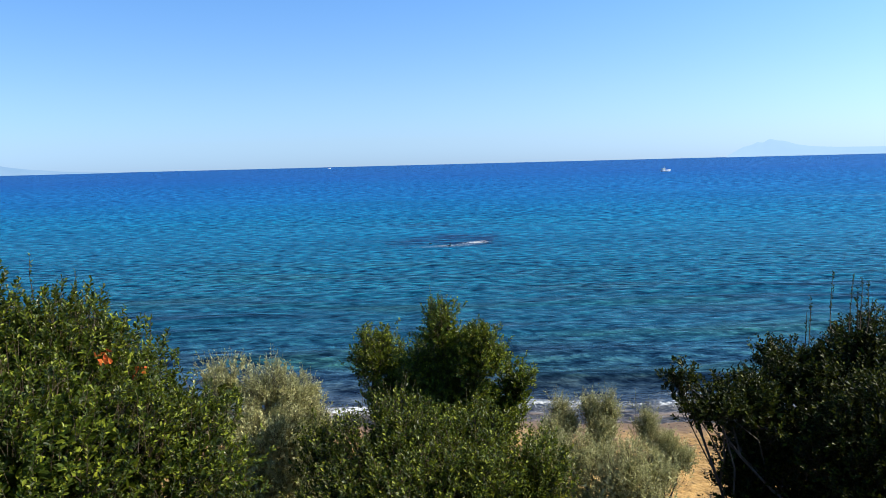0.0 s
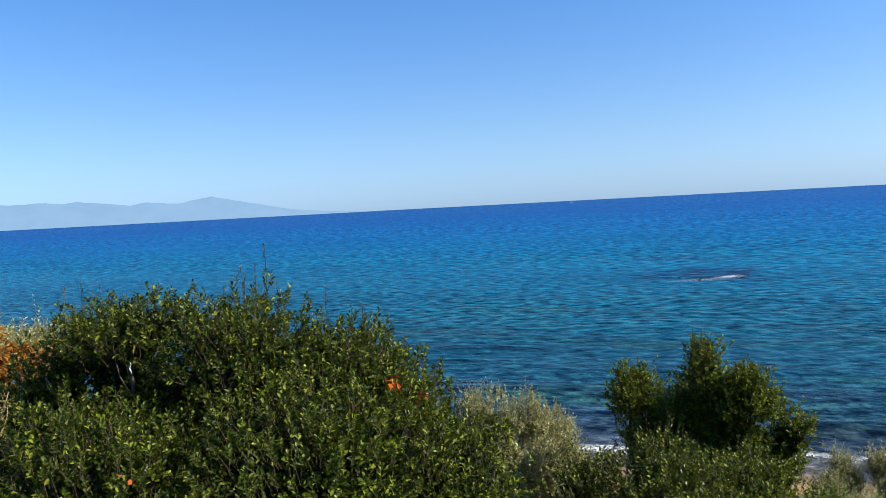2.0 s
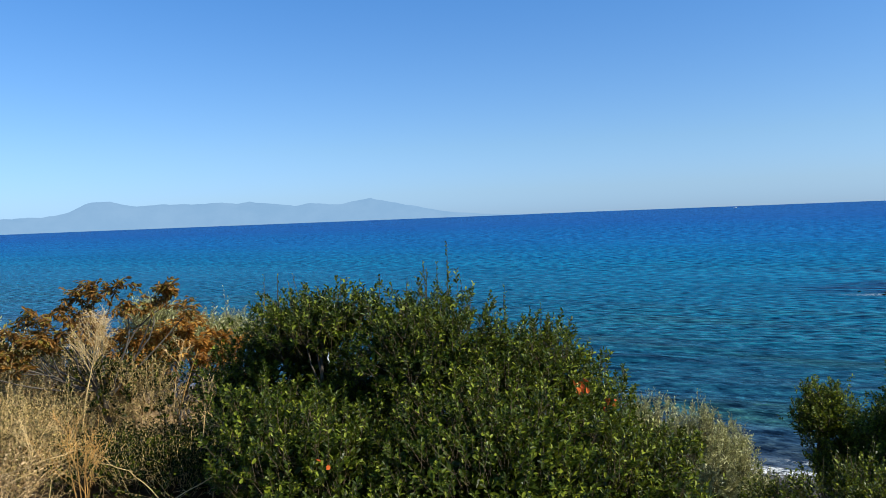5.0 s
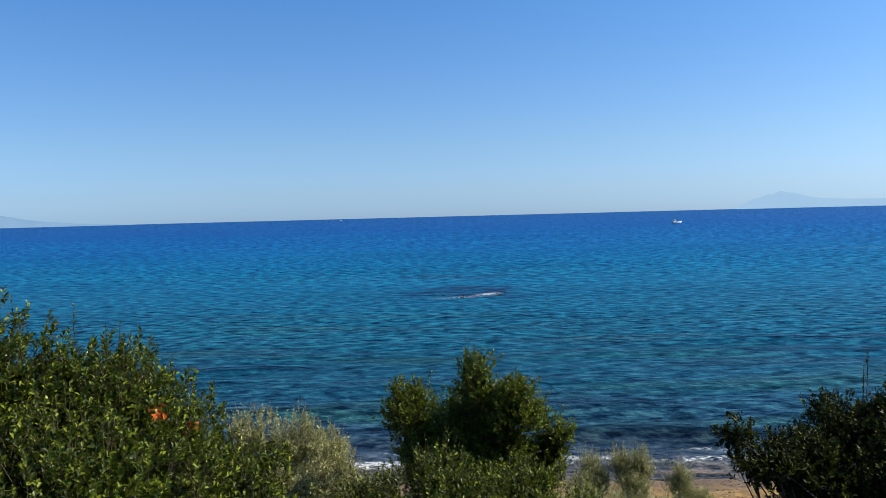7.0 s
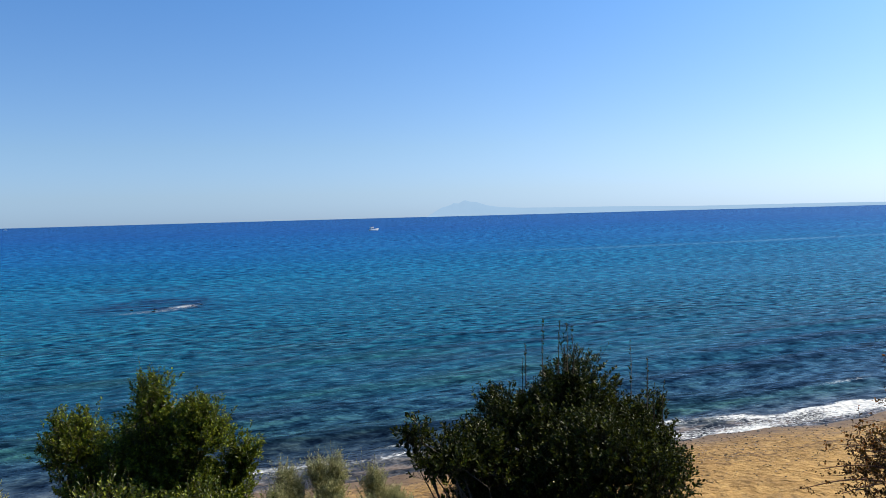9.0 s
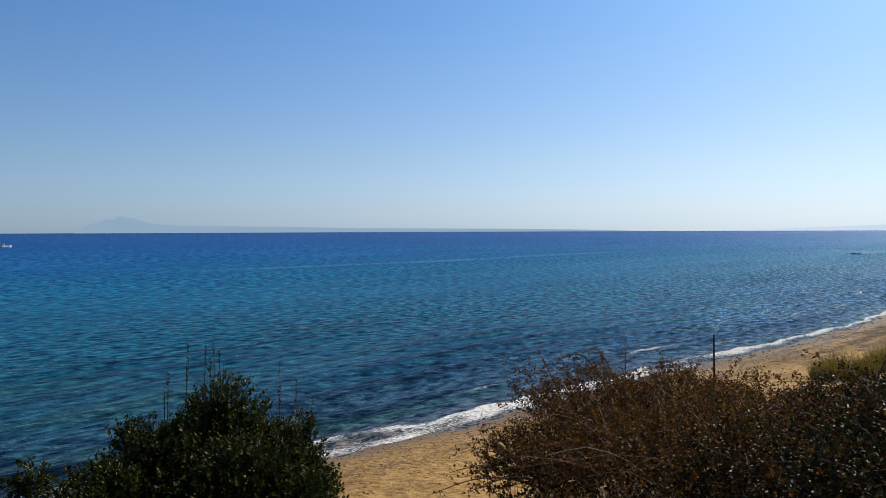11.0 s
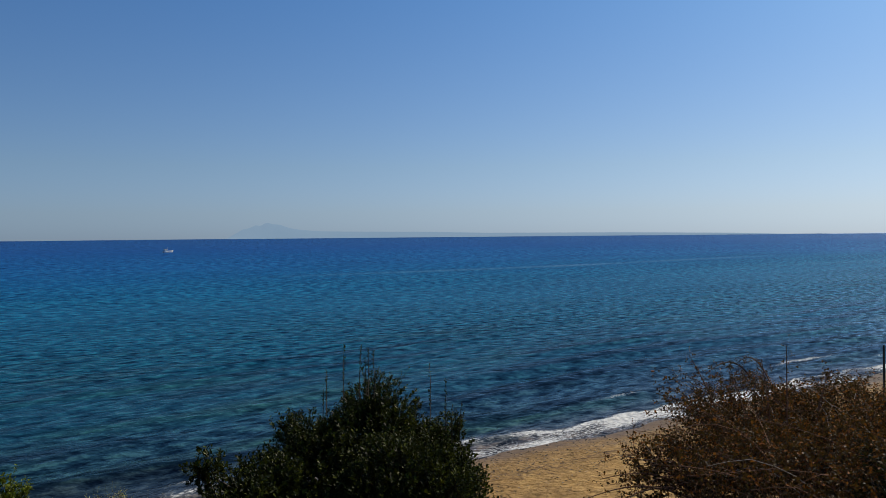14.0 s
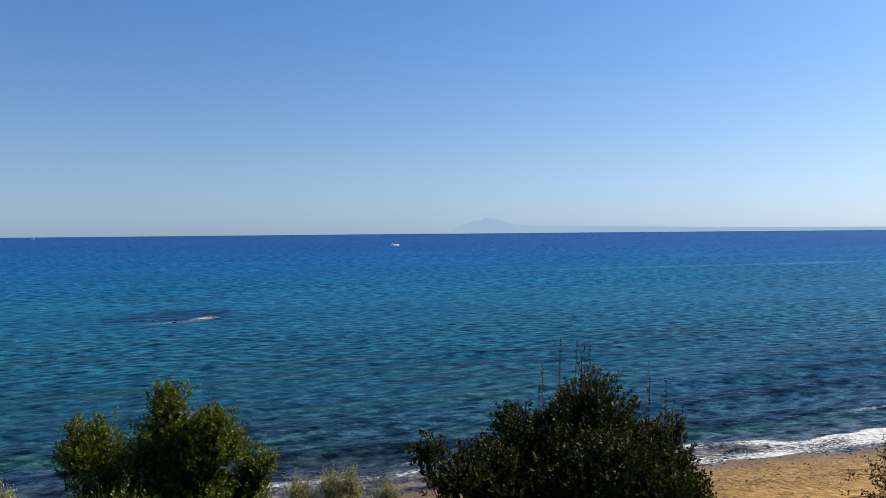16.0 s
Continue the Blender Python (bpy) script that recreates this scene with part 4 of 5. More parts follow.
# bramble thickets: arching canes with leaves in threes
def bramble(lumps, canes, n, mat, label, seed, base, leaf=0.048, arch=()):
    rng = np.random.default_rng(seed)
    bx, by = base
    bz = gz(bx, by) - 0.05
    ob = thing("bramble_bush", bx, by, bz, label, "bush", "bramble bushes on the bank")
    o = (bx, by, bz)
    L = np.array(lumps)
    crown, wood, dead = Geo(), Geo(), Geo()
    for k in range(canes):
        l = L[rng.integers(len(L))]
        an = rng.uniform(0, 2 * math.pi)
        foot = np.array([l[0] + rng.normal(scale=0.3 * l[3]), l[1] + rng.normal(scale=0.3 * l[3]), l[2] - 0.8 * l[4]])
        reach = rng.uniform(0.8, 1.4)
        tip = l[:3] + np.array([math.cos(an) * l[3] * reach, math.sin(an) * l[3] * reach, l[4] * rng.uniform(-0.2, 1.0)])
        u = np.linspace(0, 1, 9)[:, None]
        pts = foot * (1 - u) + tip * u + np.sin(u * math.pi * 0.9) * np.array([0, 0, rng.uniform(0.3, 0.8) * l[4]]) + np.cumsum(rng.normal(scale=0.012, size=(9, 3)), 0)
        (dead if rng.random() < 0.12 else wood).tube(pts, np.linspace(0.005, 0.0018, 9), 4)
        q = pts[rng.integers(3, 9, 9)] + rng.normal(scale=0.02, size=(9, 3))
        shoots(rng, crown, wood, q, unit(rng.normal(size=(9, 3))), 0.09, 4, leaf, 0.34, 1.0, 0.3, 0.2, 0.0012)
    for (x0, y0, z0), (x1, y1, z1), rise in arch:
        u = np.linspace(0, 1, 12)[:, None]
        pts = np.array([x0, y0, z0]) * (1 - u) + np.array([x1, y1, z1]) * u + np.sin(u * math.pi) * np.array([0, 0, rise])
        wood.tube(pts, np.linspace(0.012, 0.003, 12), 5)
        q = np.repeat(pts[3:], 3, 0) + rng.normal(scale=0.03, size=(27, 3))
        shoots(rng, crown, wood, q, unit(rng.normal(size=(27, 3))), 0.06, 4, leaf * 0.62, 0.36, 1.0, 0.3, 0.2, 0.0012)
    p, d = envelope(rng, lumps, n, 0.35)
    shoots(rng, crown, wood, p, d, 0.13, 9, leaf, 0.32, 0.95, 0.25, 0.0, 0.0015)
    part("foliage", crown.mesh("foliage", mat, o), ob)
    tagged(part("brushwood", wood.mesh("brushwood", M_CANE, o), ob), kind="stuff")
    tagged(part("dead_brushwood", dead.mesh("dead_brushwood", M_DEADWOOD, o), ob, "bleached dead canes"), kind="stuff")
    return ob


# tips of the long canes that reach out of the bush over the sand
REACH = [(4.77, 5.0, 6.8), (5.04, 5.06, 6.9), (4.96, 4.8, 6.8), (5.39, 5.02, 7.0), (5.29, 4.77, 6.9), (5.64, 4.93, 7.1), (5.85, 4.9, 7.25), (6.0, 4.95, 7.45), (6.19, 4.99, 7.85), (6.37, 4.68, 7.7), (6.53, 4.47, 7.85), (6.83, 4.4, 7.95), (7.14, 4.17, 7.7), (7.85, 3.51, 7.55)]
bramble(BRAMBLE, 420, 5200, M_BRAMBLE, "sprawling brown bramble bush with reddish leaves and arching canes", 31, (7.0, 4.2), 0.037, arch=[*(((0.45 * tip[0] + 0.55 * 6.5, 0.45 * tip[1] + 0.55 * 4.2, 6.7), tip, 0.12) for tip in REACH), ((7.6, 5.0, 7.1), (6.9, 5.3, 7.55), 0.3), ((7.6, 4.9, 7.2), (7.9, 5.6, 7.5), 0.25), ((6.4, 4.6, 6.9), (5.9, 5.1, 7.5), 0.15), ((6.3, 4.4, 6.8), (5.2, 4.5, 6.6), 0.25)])
thicket = bramble(BRAMBLE_B, 320, 8200, M_BRAMBLE_GREEN, "dark green bramble thicket with a few rusty leaves", 32, (6.3, 1.6), 0.041, arch=[((7.67, 2.49, 7.50), (8.21, 1.83, 7.96), 0.12), ((7.4, 2.0, 7.6), (7.9, 1.9, 8.15), 0.1), ((7.6, 2.5, 7.3), (8.2, 2.3, 7.95), 0.2), ((8.4, 1.9, 7.6), (9.21, 1.8, 8.40), 0.08), ((8.3, 2.1, 7.5), (9.1, 2.15, 8.1), 0.1)])
rng = np.random.default_rng(35)
for x, y, z in ((4.17, 1.14, 7.90), (4.28, 1.08, 8.01), (4.39, 0.91, 8.01), (4.67, 1.16, 8.08), (4.69, 1.02, 8.06)):
    g = Geo()
    k = 90
    c = np.array([x, y, z]) + rng.normal(size=(k, 3)) * [0.07, 0.07, 0.045]
    g.leaves(c, rng.normal(size=(k, 3)), rng.normal(size=(k, 3)) + [0, 0, 0.6], 0.030, 0.009)
    tagged(part("withered_tuft", g.mesh("withered_tuft", M_TUFT, thicket.location), thicket, "rust-orange withered leaves"), kind="stuff")


# sumac with tufts of rusty feathered leaves at the ends of bare branches
def sumac(tufts, seed, base, mat, label, size=0.92, fronds=9):
    rng = np.random.default_rng(seed)
    bx, by = base
    bz = gz(bx, by) - 0.05
    ob = thing("sumac", bx, by, bz, label, "shrub", "sumac shrubs on the bank")
    o = np.array((bx, by, bz))
    crown, stalks = Geo(), Geo()
    fork = [np.array([bx, by, bz + 0.35]) + rng.normal(scale=0.08, size=3) for _ in range(4)]
    for f in fork:
        g = Geo()
        g.tube(bend(o, f, rng, 0.05, 5), np.linspace(0.016, 0.011, 5), 6)
        part("stem", g.mesh("stem", M_BARK, o, True), ob)
    for x, y, z in tufts:
        tip = np.array([x, y, z])
        f = min(fork, key=lambda q: np.hypot(*(q - tip)[:2]))
        g = Geo()
        g.tube(bend(f, tip - [0, 0, 0.05], rng, 0.07), np.linspace(0.010, 0.004, 7), 5)
        part("branch", g.mesh("branch", M_BARK, o, True), ob)
        m = fronds
        an = rng.uniform(0, 2 * math.pi, m)
        rach = unit(np.stack([np.cos(an), np.sin(an), rng.uniform(-0.9, 1.5, m)], -1))
        ln = rng.uniform(0.07, 0.19, m) * size
        end = tip + rach * ln[:, None] - np.array([0, 0, 0.02])
        stalks.twigs(np.tile(tip - [0, 0, 0.03], (m, 1)), end, 0.0018, 0.001)
        side = unit(np.cross(rach, [0, 0, 1.0]))
        for k in range(7):
            for sgn in (-1, 1):
                b = tip + (end - tip) * (0.22 + 0.13 * k)
                way = side * sgn + rach * 0.6 + np.array([0, 0, -0.5]) + rng.normal(scale=0.45, size=(m, 3))
                crown.leaves(b, way, rng.normal(scale=0.5, size=(m, 3)) + np.array([0, 0, 1.0]), rng.uniform(0.04, 0.065, m) * size, 0.0105 * size, 0.4)
    part("foliage", crown.mesh("foliage", mat, o), ob)
    tagged(part("brushwood", stalks.mesh("brushwood", M_TWIG, o), ob), kind="stuff")


sumac(SUMAC, 41, (-5.15, 4.0), M_RUST, "sumac shrub with drooping rusty brown leaf tufts on bare branches")
sumac(SUMAC_LOW, 42, (-5.05, 4.55), M_RUSTY, "low bushy sumac with dense orange-brown feathered leaves", 0.95, 16)


# ---------------------------------------------------------------- dry bank on the west side
def grass_patch(name, xr, yr, n, hgt, mat, label, seed, keep=None, width=0.003, lean=0.4):
    rng = np.random.default_rng(seed)
    x, y = rng.uniform(*xr, n), rng.uniform(*yr, n)
    dens = ripple(x * 2.2, y * 2.2, seed)
    ok = rng.random(n) < 0.45 + 0.5 * dens
    if keep is not None:
        ok &= keep(x, y)
    x, y = x[ok], y[ok]
    m = len(x)
    b = np.stack([x, y, ground_z(x, y) - 0.02], -1)
    way = np.stack([rng.normal(scale=lean, size=m), rng.normal(scale=lean, size=m), np.ones(m)], -1)
    g = Geo()
    g.blades(b, way, hgt * rng.uniform(0.4, 1.2, m), width, rng.normal(scale=0.6, size=(m, 3)))
    return tagged(new(name, g.mesh(name, mat)), label, "grass", kind="stuff")


def clear(x, y):
    """Outside the bare shaded hollow beside the big bush."""
    return np.hypot((x + 3.85) / 1.0, (y - 3.45) / 0.75) > 1.0 + 0.15 * ripple(x * 5, y * 5)


grass_patch("dry_grass", (-12, -2.6), (-0.5, 6.5), 30000, 0.36, M_DRY, "pale tangled dry grass covering the bank", 51, clear, lean=1.3)
grass_patch("tall_dry_grass", (-8.5, -3.9), (2.2, 4.2), 3000, 0.42, M_DRY, "taller straw grass in front of the sumac", 55, clear, lean=0.7)
grass_patch("tall_dry_grass", (-8.2, -5.5), (2.9, 4.5), 8000, 0.58, M_DRY, "tall pale straw grass beside the sumac", 56, lean=0.8)
grass_patch("green_weeds", (-10, -2.6), (1.0, 6.0), 9000, 0.32, M_HERB, "olive-green weeds among the dry grass", 52, clear, width=0.006, lean=0.7)
grass_patch("short_grass", (-9, 12), (-9, 2.5), 26000, 0.13, M_DRY, "short trampled dry grass on top of the bank", 54)
grass_patch("bank_grass", (-2.6, 14), (1.5, 13.5), 22000, 0.4, M_DRY, "dry grass between the bushes of the bank", 53)


# tall dry stalks standing in the dry grass
def dry_stalk(x, y, height, lean, mat, label, seed, sprays=0, radius=0.005):
    rng = np.random.default_rng(seed)
    z = gz(x, y) - 0.03
    ob = thing("dry_stalk", x, y, z, label, "stalk", "dry stalks on the bank")
    o = (x, y, z)
    g = Geo()
    foot = np.array(o)
    tip = foot + np.array([lean[0], lean[1], height])
    pts = bend(foot, tip, rng, 0.02, 8)
    g.tube(pts, np.linspace(radius, radius * 0.35, 8), 5)
    part("stem", g.mesh("stem", mat, o, True), ob)
    if sprays:
        g = Geo()
        for k in range(sprays):
            u = rng.uniform(0.58, 1.0)
            p = foot + (tip - foot) * u
            an = rng.uniform(0, 2 * math.pi)
            ln = (1.12 - u) * 0.5 + 0.05
            q = p + np.array([math.cos(an) * 0.55, math.sin(an) * 0.55, 0.85]) * ln
            g.tube(bend(p, q, rng, 0.05, 5), np.linspace(0.0016, 0.0008, 5), 3)
            m = 16
            b0 = p + (q - p) * rng.uniform(0.3, 1.0, m)[:, None]
            g.twigs(b0, b0 + unit(rng.normal(size=(m, 3)) + (q - p) * 4) * rng.uniform(0.02, 0.07, m)[:, None], 0.001, 0.0006)
        tagged(part("seed_head", g.mesh("seed_head", mat, o), ob), kind="stuff")
    return ob


dry_stalk(-5.00, 3.64, 0.98, (0.01, 0.15), M_STRAW, "tall straw-coloured stalk with a branching dry seed head", 61, 44, 0.008)
dry_stalk(-4.55, 4.02, 0.76, (0.17, 0.13), M_REDSTALK, "bare orange-brown dry stalk", 62, 0, 0.007)
dry_stalk(-3.78, 3.48, 0.62, (0.04, 0.13), M_STRAW, "thin bleached dry stalk", 63, 3, 0.006)
dry_stalk(-4.78, 4.18, 0.75, (0.03, 0.14), M_STRAW, "thin bleached dry stalk", 64, 4)
dry_stalk(-3.40, 3.30, 0.50, (0.10, 0.03), M_STRAW, "thin bleached dry stalk", 65, 3)
dry_stalk(-4.30, 2.75, 0.50, (0.08, 0.05), M_STRAW, "thin bleached dry stalk", 66, 6)
dry_stalk(-5.6, 3.1, 0.65, (0.10, 0.05), M_STRAW, "straw-coloured stalk with a small dry seed head", 67, 10)
for k in range(4):
    dry_stalk(-3.52 + 0.02 * k, 2.56 + 0.02 * (k % 3), 0.66 - 0.05 * k, (0.02 * (k - 3), 0.02), M_REDSTALK, "orange-brown dry stalk with withered seed sprays", 170 + k, 5)
dry_stalk(-6.2, 3.0, 0.6, (0.05, 0.02), M_STRAW, "straw-coloured stalk with a small dry seed head", 68, 10)


# pale dead branches arching over the dry grass
def dead_branch(foot, mid, tip, seed):
    rng = np.random.default_rng(seed)
    foot, mid, tip = (np.array(q, float) for q in (foot, mid, tip))
    ob = thing("dead_branch", *foot, "pale dead arching branch over the dry grass", "branch", "dead branches on the bank")
    u = np.linspace(0, 1, 14)[:, None]
    ctrl = 2 * mid - 0.5 * (foot + tip)
    pts = foot * (1 - u) ** 2 + ctrl * 2 * u * (1 - u) + tip * u ** 2 + rng.normal(scale=0.006, size=(14, 3))
    g = Geo()
    g.tube(pts, np.linspace(0.0036, 0.0013, 14), 5)
    part("stem", g.mesh("stem", M_STRAW, foot, True), ob)
    for i in (7, 10, 12):
        g = Geo()
        g.tube(bend(pts[i], pts[i] + unit(rng.normal(size=3) + 2 * unit(tip - mid)) * rng.uniform(0.06, 0.13), rng, 0.03, 4), np.linspace(0.0016, 0.0008, 4), 3)
        part("side_shoot", g.mesh("side_shoot", M_STRAW, foot), ob)


for k, (p0, p1, p2) in enumerate((((-3.39, 3.10, 7.37), (-3.33, 2.78, 7.76), (-3.65, 2.74, 7.86)), ((-3.47, 2.63, 7.37), (-3.11, 3.02, 7.72), (-2.97, 3.43, 7.68)), ((-3.07, 3.61, 7.20), (-2.93, 3.16, 7.61), (-3.18, 3.21, 7.64)),
                                  ((-4.95, 2.34, 7.37), (-3.65, 2.36, 7.89), (-3.68, 2.71, 7.89)), ((-4.65, 2.31, 7.37), (-3.67, 2.31, 7.84), (-3.72, 2.63, 7.85)))):
    dead_branch(p0, p1, p2, 70 + k)


# low weeds and herbs on the dry bank
def herb(x, y, r, h, n, mat, label, seed, leaf=0.022, name="herb_clump", category="weeds", group="weeds on the bank"):
    rng = np.random.default_rng(seed)
    z = gz(x, y)
    ob = thing(name, x, y, z - 0.02, label, category, group)
    crown, wood = Geo(), Geo()
    p, d = envelope(rng, [(x, y, z + 0.45 * h, r, h * 0.55)], n, 0.5)
    shoots(rng, crown, wood, p, d, 0.12, 9, leaf, 0.3, 0.8, 0.7, twig=0.0012)
    o = (x, y, z - 0.02)
    part("foliage", crown.mesh("foliage", mat, o), ob)
    tagged(part("brushwood", wood.mesh("brushwood", M_STRAW, o), ob), kind="stuff")


rng = np.random.default_rng(5)
for k in range(30):
    x, y = rng.uniform(-6.8, -4.0), rng.uniform(2.6, 4.3)
    if not clear(x, y):
        continue
    herb(x, y, rng.uniform(0.18, 0.38), rng.uniform(0.35, 0.65), 130, M_HERB if k % 4 else M_DRY, "low weedy clump of olive-green and straw leaves", 80 + k)
for k, (x, y) in enumerate(((-4.9, 4.9), (-4.3, 4.6), (-5.7, 4.3), (-3.9, 4.9), (-6.4, 4.3), (-5.4, 5.6), (-6.0, 4.9), (-6.9, 4.4), (-4.6, 5.5), (-5.2, 4.2), (-7.4, 4.0), (-4.15, 4.75), (-3.6, 4.9))):
    herb(x, y, 0.5, 0.65, 260, (M_HERB, M_RUST, M_HERB, M_RUST, M_SHADELEAF)[k % 5], "leafy undergrowth below the sumac", 100 + k, 0.04, "undergrowth", "undergrowth", "undergrowth below the sumac")


# dark clumps added to stand in for the bush's deep shade
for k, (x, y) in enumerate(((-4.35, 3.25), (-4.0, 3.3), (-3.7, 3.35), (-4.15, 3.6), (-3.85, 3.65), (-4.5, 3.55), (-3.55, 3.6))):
    herb(x, y, 0.26, 0.24, 170, M_SHADELEAF, "dark leaf clumps added as shade in the hollow beside the bush", 130 + k, 0.03, "undergrowth", "undergrowth", "dark growth in the hollow")


# ---------------------------------------------------------------- beach
def pole():
    x, y = 11.28, 5.47
    z = gz(x, y) - 0.1
    ob = thing("wooden_pole", x, y, z, "thin dark weathered wooden pole standing upright in the brambles", "pole")
    g = Geo()
    h = 7.42 - z
    pts = np.array([[x + 0.02 * math.sin(u * 5), y + 0.015 * math.cos(u * 4), z + h * u] for u in np.linspace(0, 1, 10)])
    g.tube(pts, np.linspace(0.025, 0.013, 10), 7)
    part("shaft", g.mesh("shaft", M_DARKWOOD, (x, y, z), True), ob)


pole()


def stone_mesh(name, rng, mat, flat=0.6, sub=2):
    bm = bmesh.new()
    bmesh.ops.create_icosphere(bm, subdivisions=sub, radius=1.0)
    seed = Vector(rng.uniform(-50, 50, 3))
    for v in bm.verts:
        k = 1 + 0.32 * noise.noise(v.co * 1.3 + seed) + 0.14 * noise.noise(v.co * 3.1 + seed)
        v.co = Vector((v.co.x * k, v.co.y * k * 0.85, v.co.z * k * flat))
    me = bpy.data.meshes.new(name)
    bm.to_mesh(me)
    bm.free()
    me.materials.append(mat)
    return me


rng = np.random.default_rng(7)
STONES = [stone_mesh("stone", rng, M_STONE, 0.6, 1) for _ in range(6)]
ROCKS = [stone_mesh("rock", rng, M_ROCK, 0.55, 3) for _ in range(6)]


def put(name, me, x, y, z, size, turn, label, category, group, squash=1.0):
    ob = new(name, me)
    ob.location, ob.rotation_euler, ob.scale = (x, y, z), (0, 0, turn), (size, size, size * squash)
    return tagged(ob, label, category, group)


for k in range(200):
    x = rng.uniform(12, 62) if k < 80 else rng.uniform(62, 170)
    y = shore(x) - rng.gamma(1.6, 0.45)
    s = rng.uniform(0.02, 0.065) * (1 + x / 45)
    put("stone", STONES[k % 6], x, y, gz(x, y) + 0.15 * s, s, rng.uniform(0, 6), "small dark stone on the wet sand at the water's edge", "stone", "stones along the water's edge")


# small litter of shells, weed and pebbles on the sand
def beach_litter():
    rng = np.random.default_rng(9)
    n = 5200
    x = rng.uniform(4, 75, n)
    s, t = shore(x), toe(x)
    y = s - (s - t) * np.clip(rng.choice([0.12, 0.27, 0.34, 0.55], n, p=[0.35, 0.3, 0.2, 0.15]) + rng.normal(scale=0.05, size=n) + 0.04 * np.sin(x * 0.5), 0.03, 0.95)
    g = Geo()
    b = np.stack([x, y, land(x, y) + 0.004], -1)
    r = rng.uniform(0.010, 0.04, n) * (1 + x / 80)
    an = rng.uniform(0, 6.28, n)
    way = np.stack([np.cos(an), np.sin(an), 0.1 * rng.random(n)], -1)
    g.leaves(b, way, np.tile([0, 0, 1.0], (n, 1)), r * 2.2, r * 0.6, 0.5)
    return tagged(new("beach_litter", g.mesh("beach_litter", M_STONE)), "scattered dark weed and pebbles on the sand", "litter", kind="stuff")


beach_litter()


def tussock(x, y, r, h, seed):
    rng = np.random.default_rng(seed)
    z = gz(x, y)
    m = 1500
    rr, an = r * np.sqrt(rng.random(m)), rng.uniform(0, 6.28, m)
    b = np.stack([x + rr * np.cos(an), y + rr * np.sin(an), np.full(m, z)], -1)
    b[:, 2] = ground_z(b[:, 0], b[:, 1]) - 0.05
    way = np.stack([0.5 * rr / r * np.cos(an), 0.5 * rr / r * np.sin(an), np.ones(m)], -1) + rng.normal(scale=0.15, size=(m, 3))
    g = Geo()
    g.blades(b, way, h * (1.1 - 0.5 * (rr / r) ** 2) * rng.uniform(0.6, 1.1, m), 0.014, rng.normal(scale=0.5, size=(m, 3)))
    ob = new("grass_tussock", g.mesh("grass_tussock", M_YELLOWGRASS))
    return tagged(ob, "tall yellow-green beach grass tussock at the back of the sand", "grass", "beach grass tussocks")


for k, (x, y, r, h) in enumerate(((42.3, 12.3, 1.5, 1.35), (45.2, 11.6, 0.8, 0.8), (47.9, 10.9, 1.6, 1.5))):
    tussock(x, y, r, h, 120 + k)


# ---------------------------------------------------------------- reef, rocks and boats
rng = np.random.default_rng(21)
for k, (dx, dy, s, q) in enumerate(((3.1, 0.3, 0.6, 0.6), (-2.6, -0.3, 0.6, 0.4), (-3.4, -0.7, 0.4, 0.4), (0.2, 0.3, 0.5, 0.3), (1.4, 0.6, 0.4, 0.35))):
    put("rock", ROCKS[k % 6], REEF[0] + dx, REEF[1] + dy, -0.06, s * 0.55, rng.uniform(0, 6), "dark wet rock awash on the offshore reef", "rock", "rocks of the offshore reef", q)
for k in range(5):
    s = rng.uniform(0.10, 0.2)
    put("rock", ROCKS[k % 6], REEF[0] + rng.uniform(-5.0, 4.2), REEF[1] + rng.normal(scale=1.6), 0.02, s, rng.uniform(0, 6), "small dark rock breaking the surface of the offshore reef", "rock", "rocks of the offshore reef", 0.7)
for k, (off_, s, q) in enumerate(((0.0, 1.9, 0.5), (1.6, 1.3, 0.65), (-2.1, 1.0, 0.4), (3.4, 0.7, 0.3), (5.0, 0.5, 0.4), (7.4, 0.9, 0.3), (9.0, 0.5, 0.35), (11.2, 0.6, 0.3), (-5.5, 0.55, 0.35), (-8.3, 0.5, 0.4))):
    put("rock", ROCKS[k % 6], 293 + rng.normal(), 79 - off_ * 1.05, 0.1, s * 0.6, rng.uniform(0, 6), "dark rock in the water off the far end of the beach", "rock", "rocks off the far beach", q)
for k in range(34):
    u = rng.random()
    s = rng.choice([0.25, 0.4, 0.7])
    put("rock", ROCKS[k % 6], 246 + 42 * u, 35 - 9 * u + rng.normal() * 1.4, 0.1, s, rng.uniform(0, 6), "dark rock in the water off the far end of the beach", "rock", "rocks off the far beach", rng.uniform(0.7, 1.3))



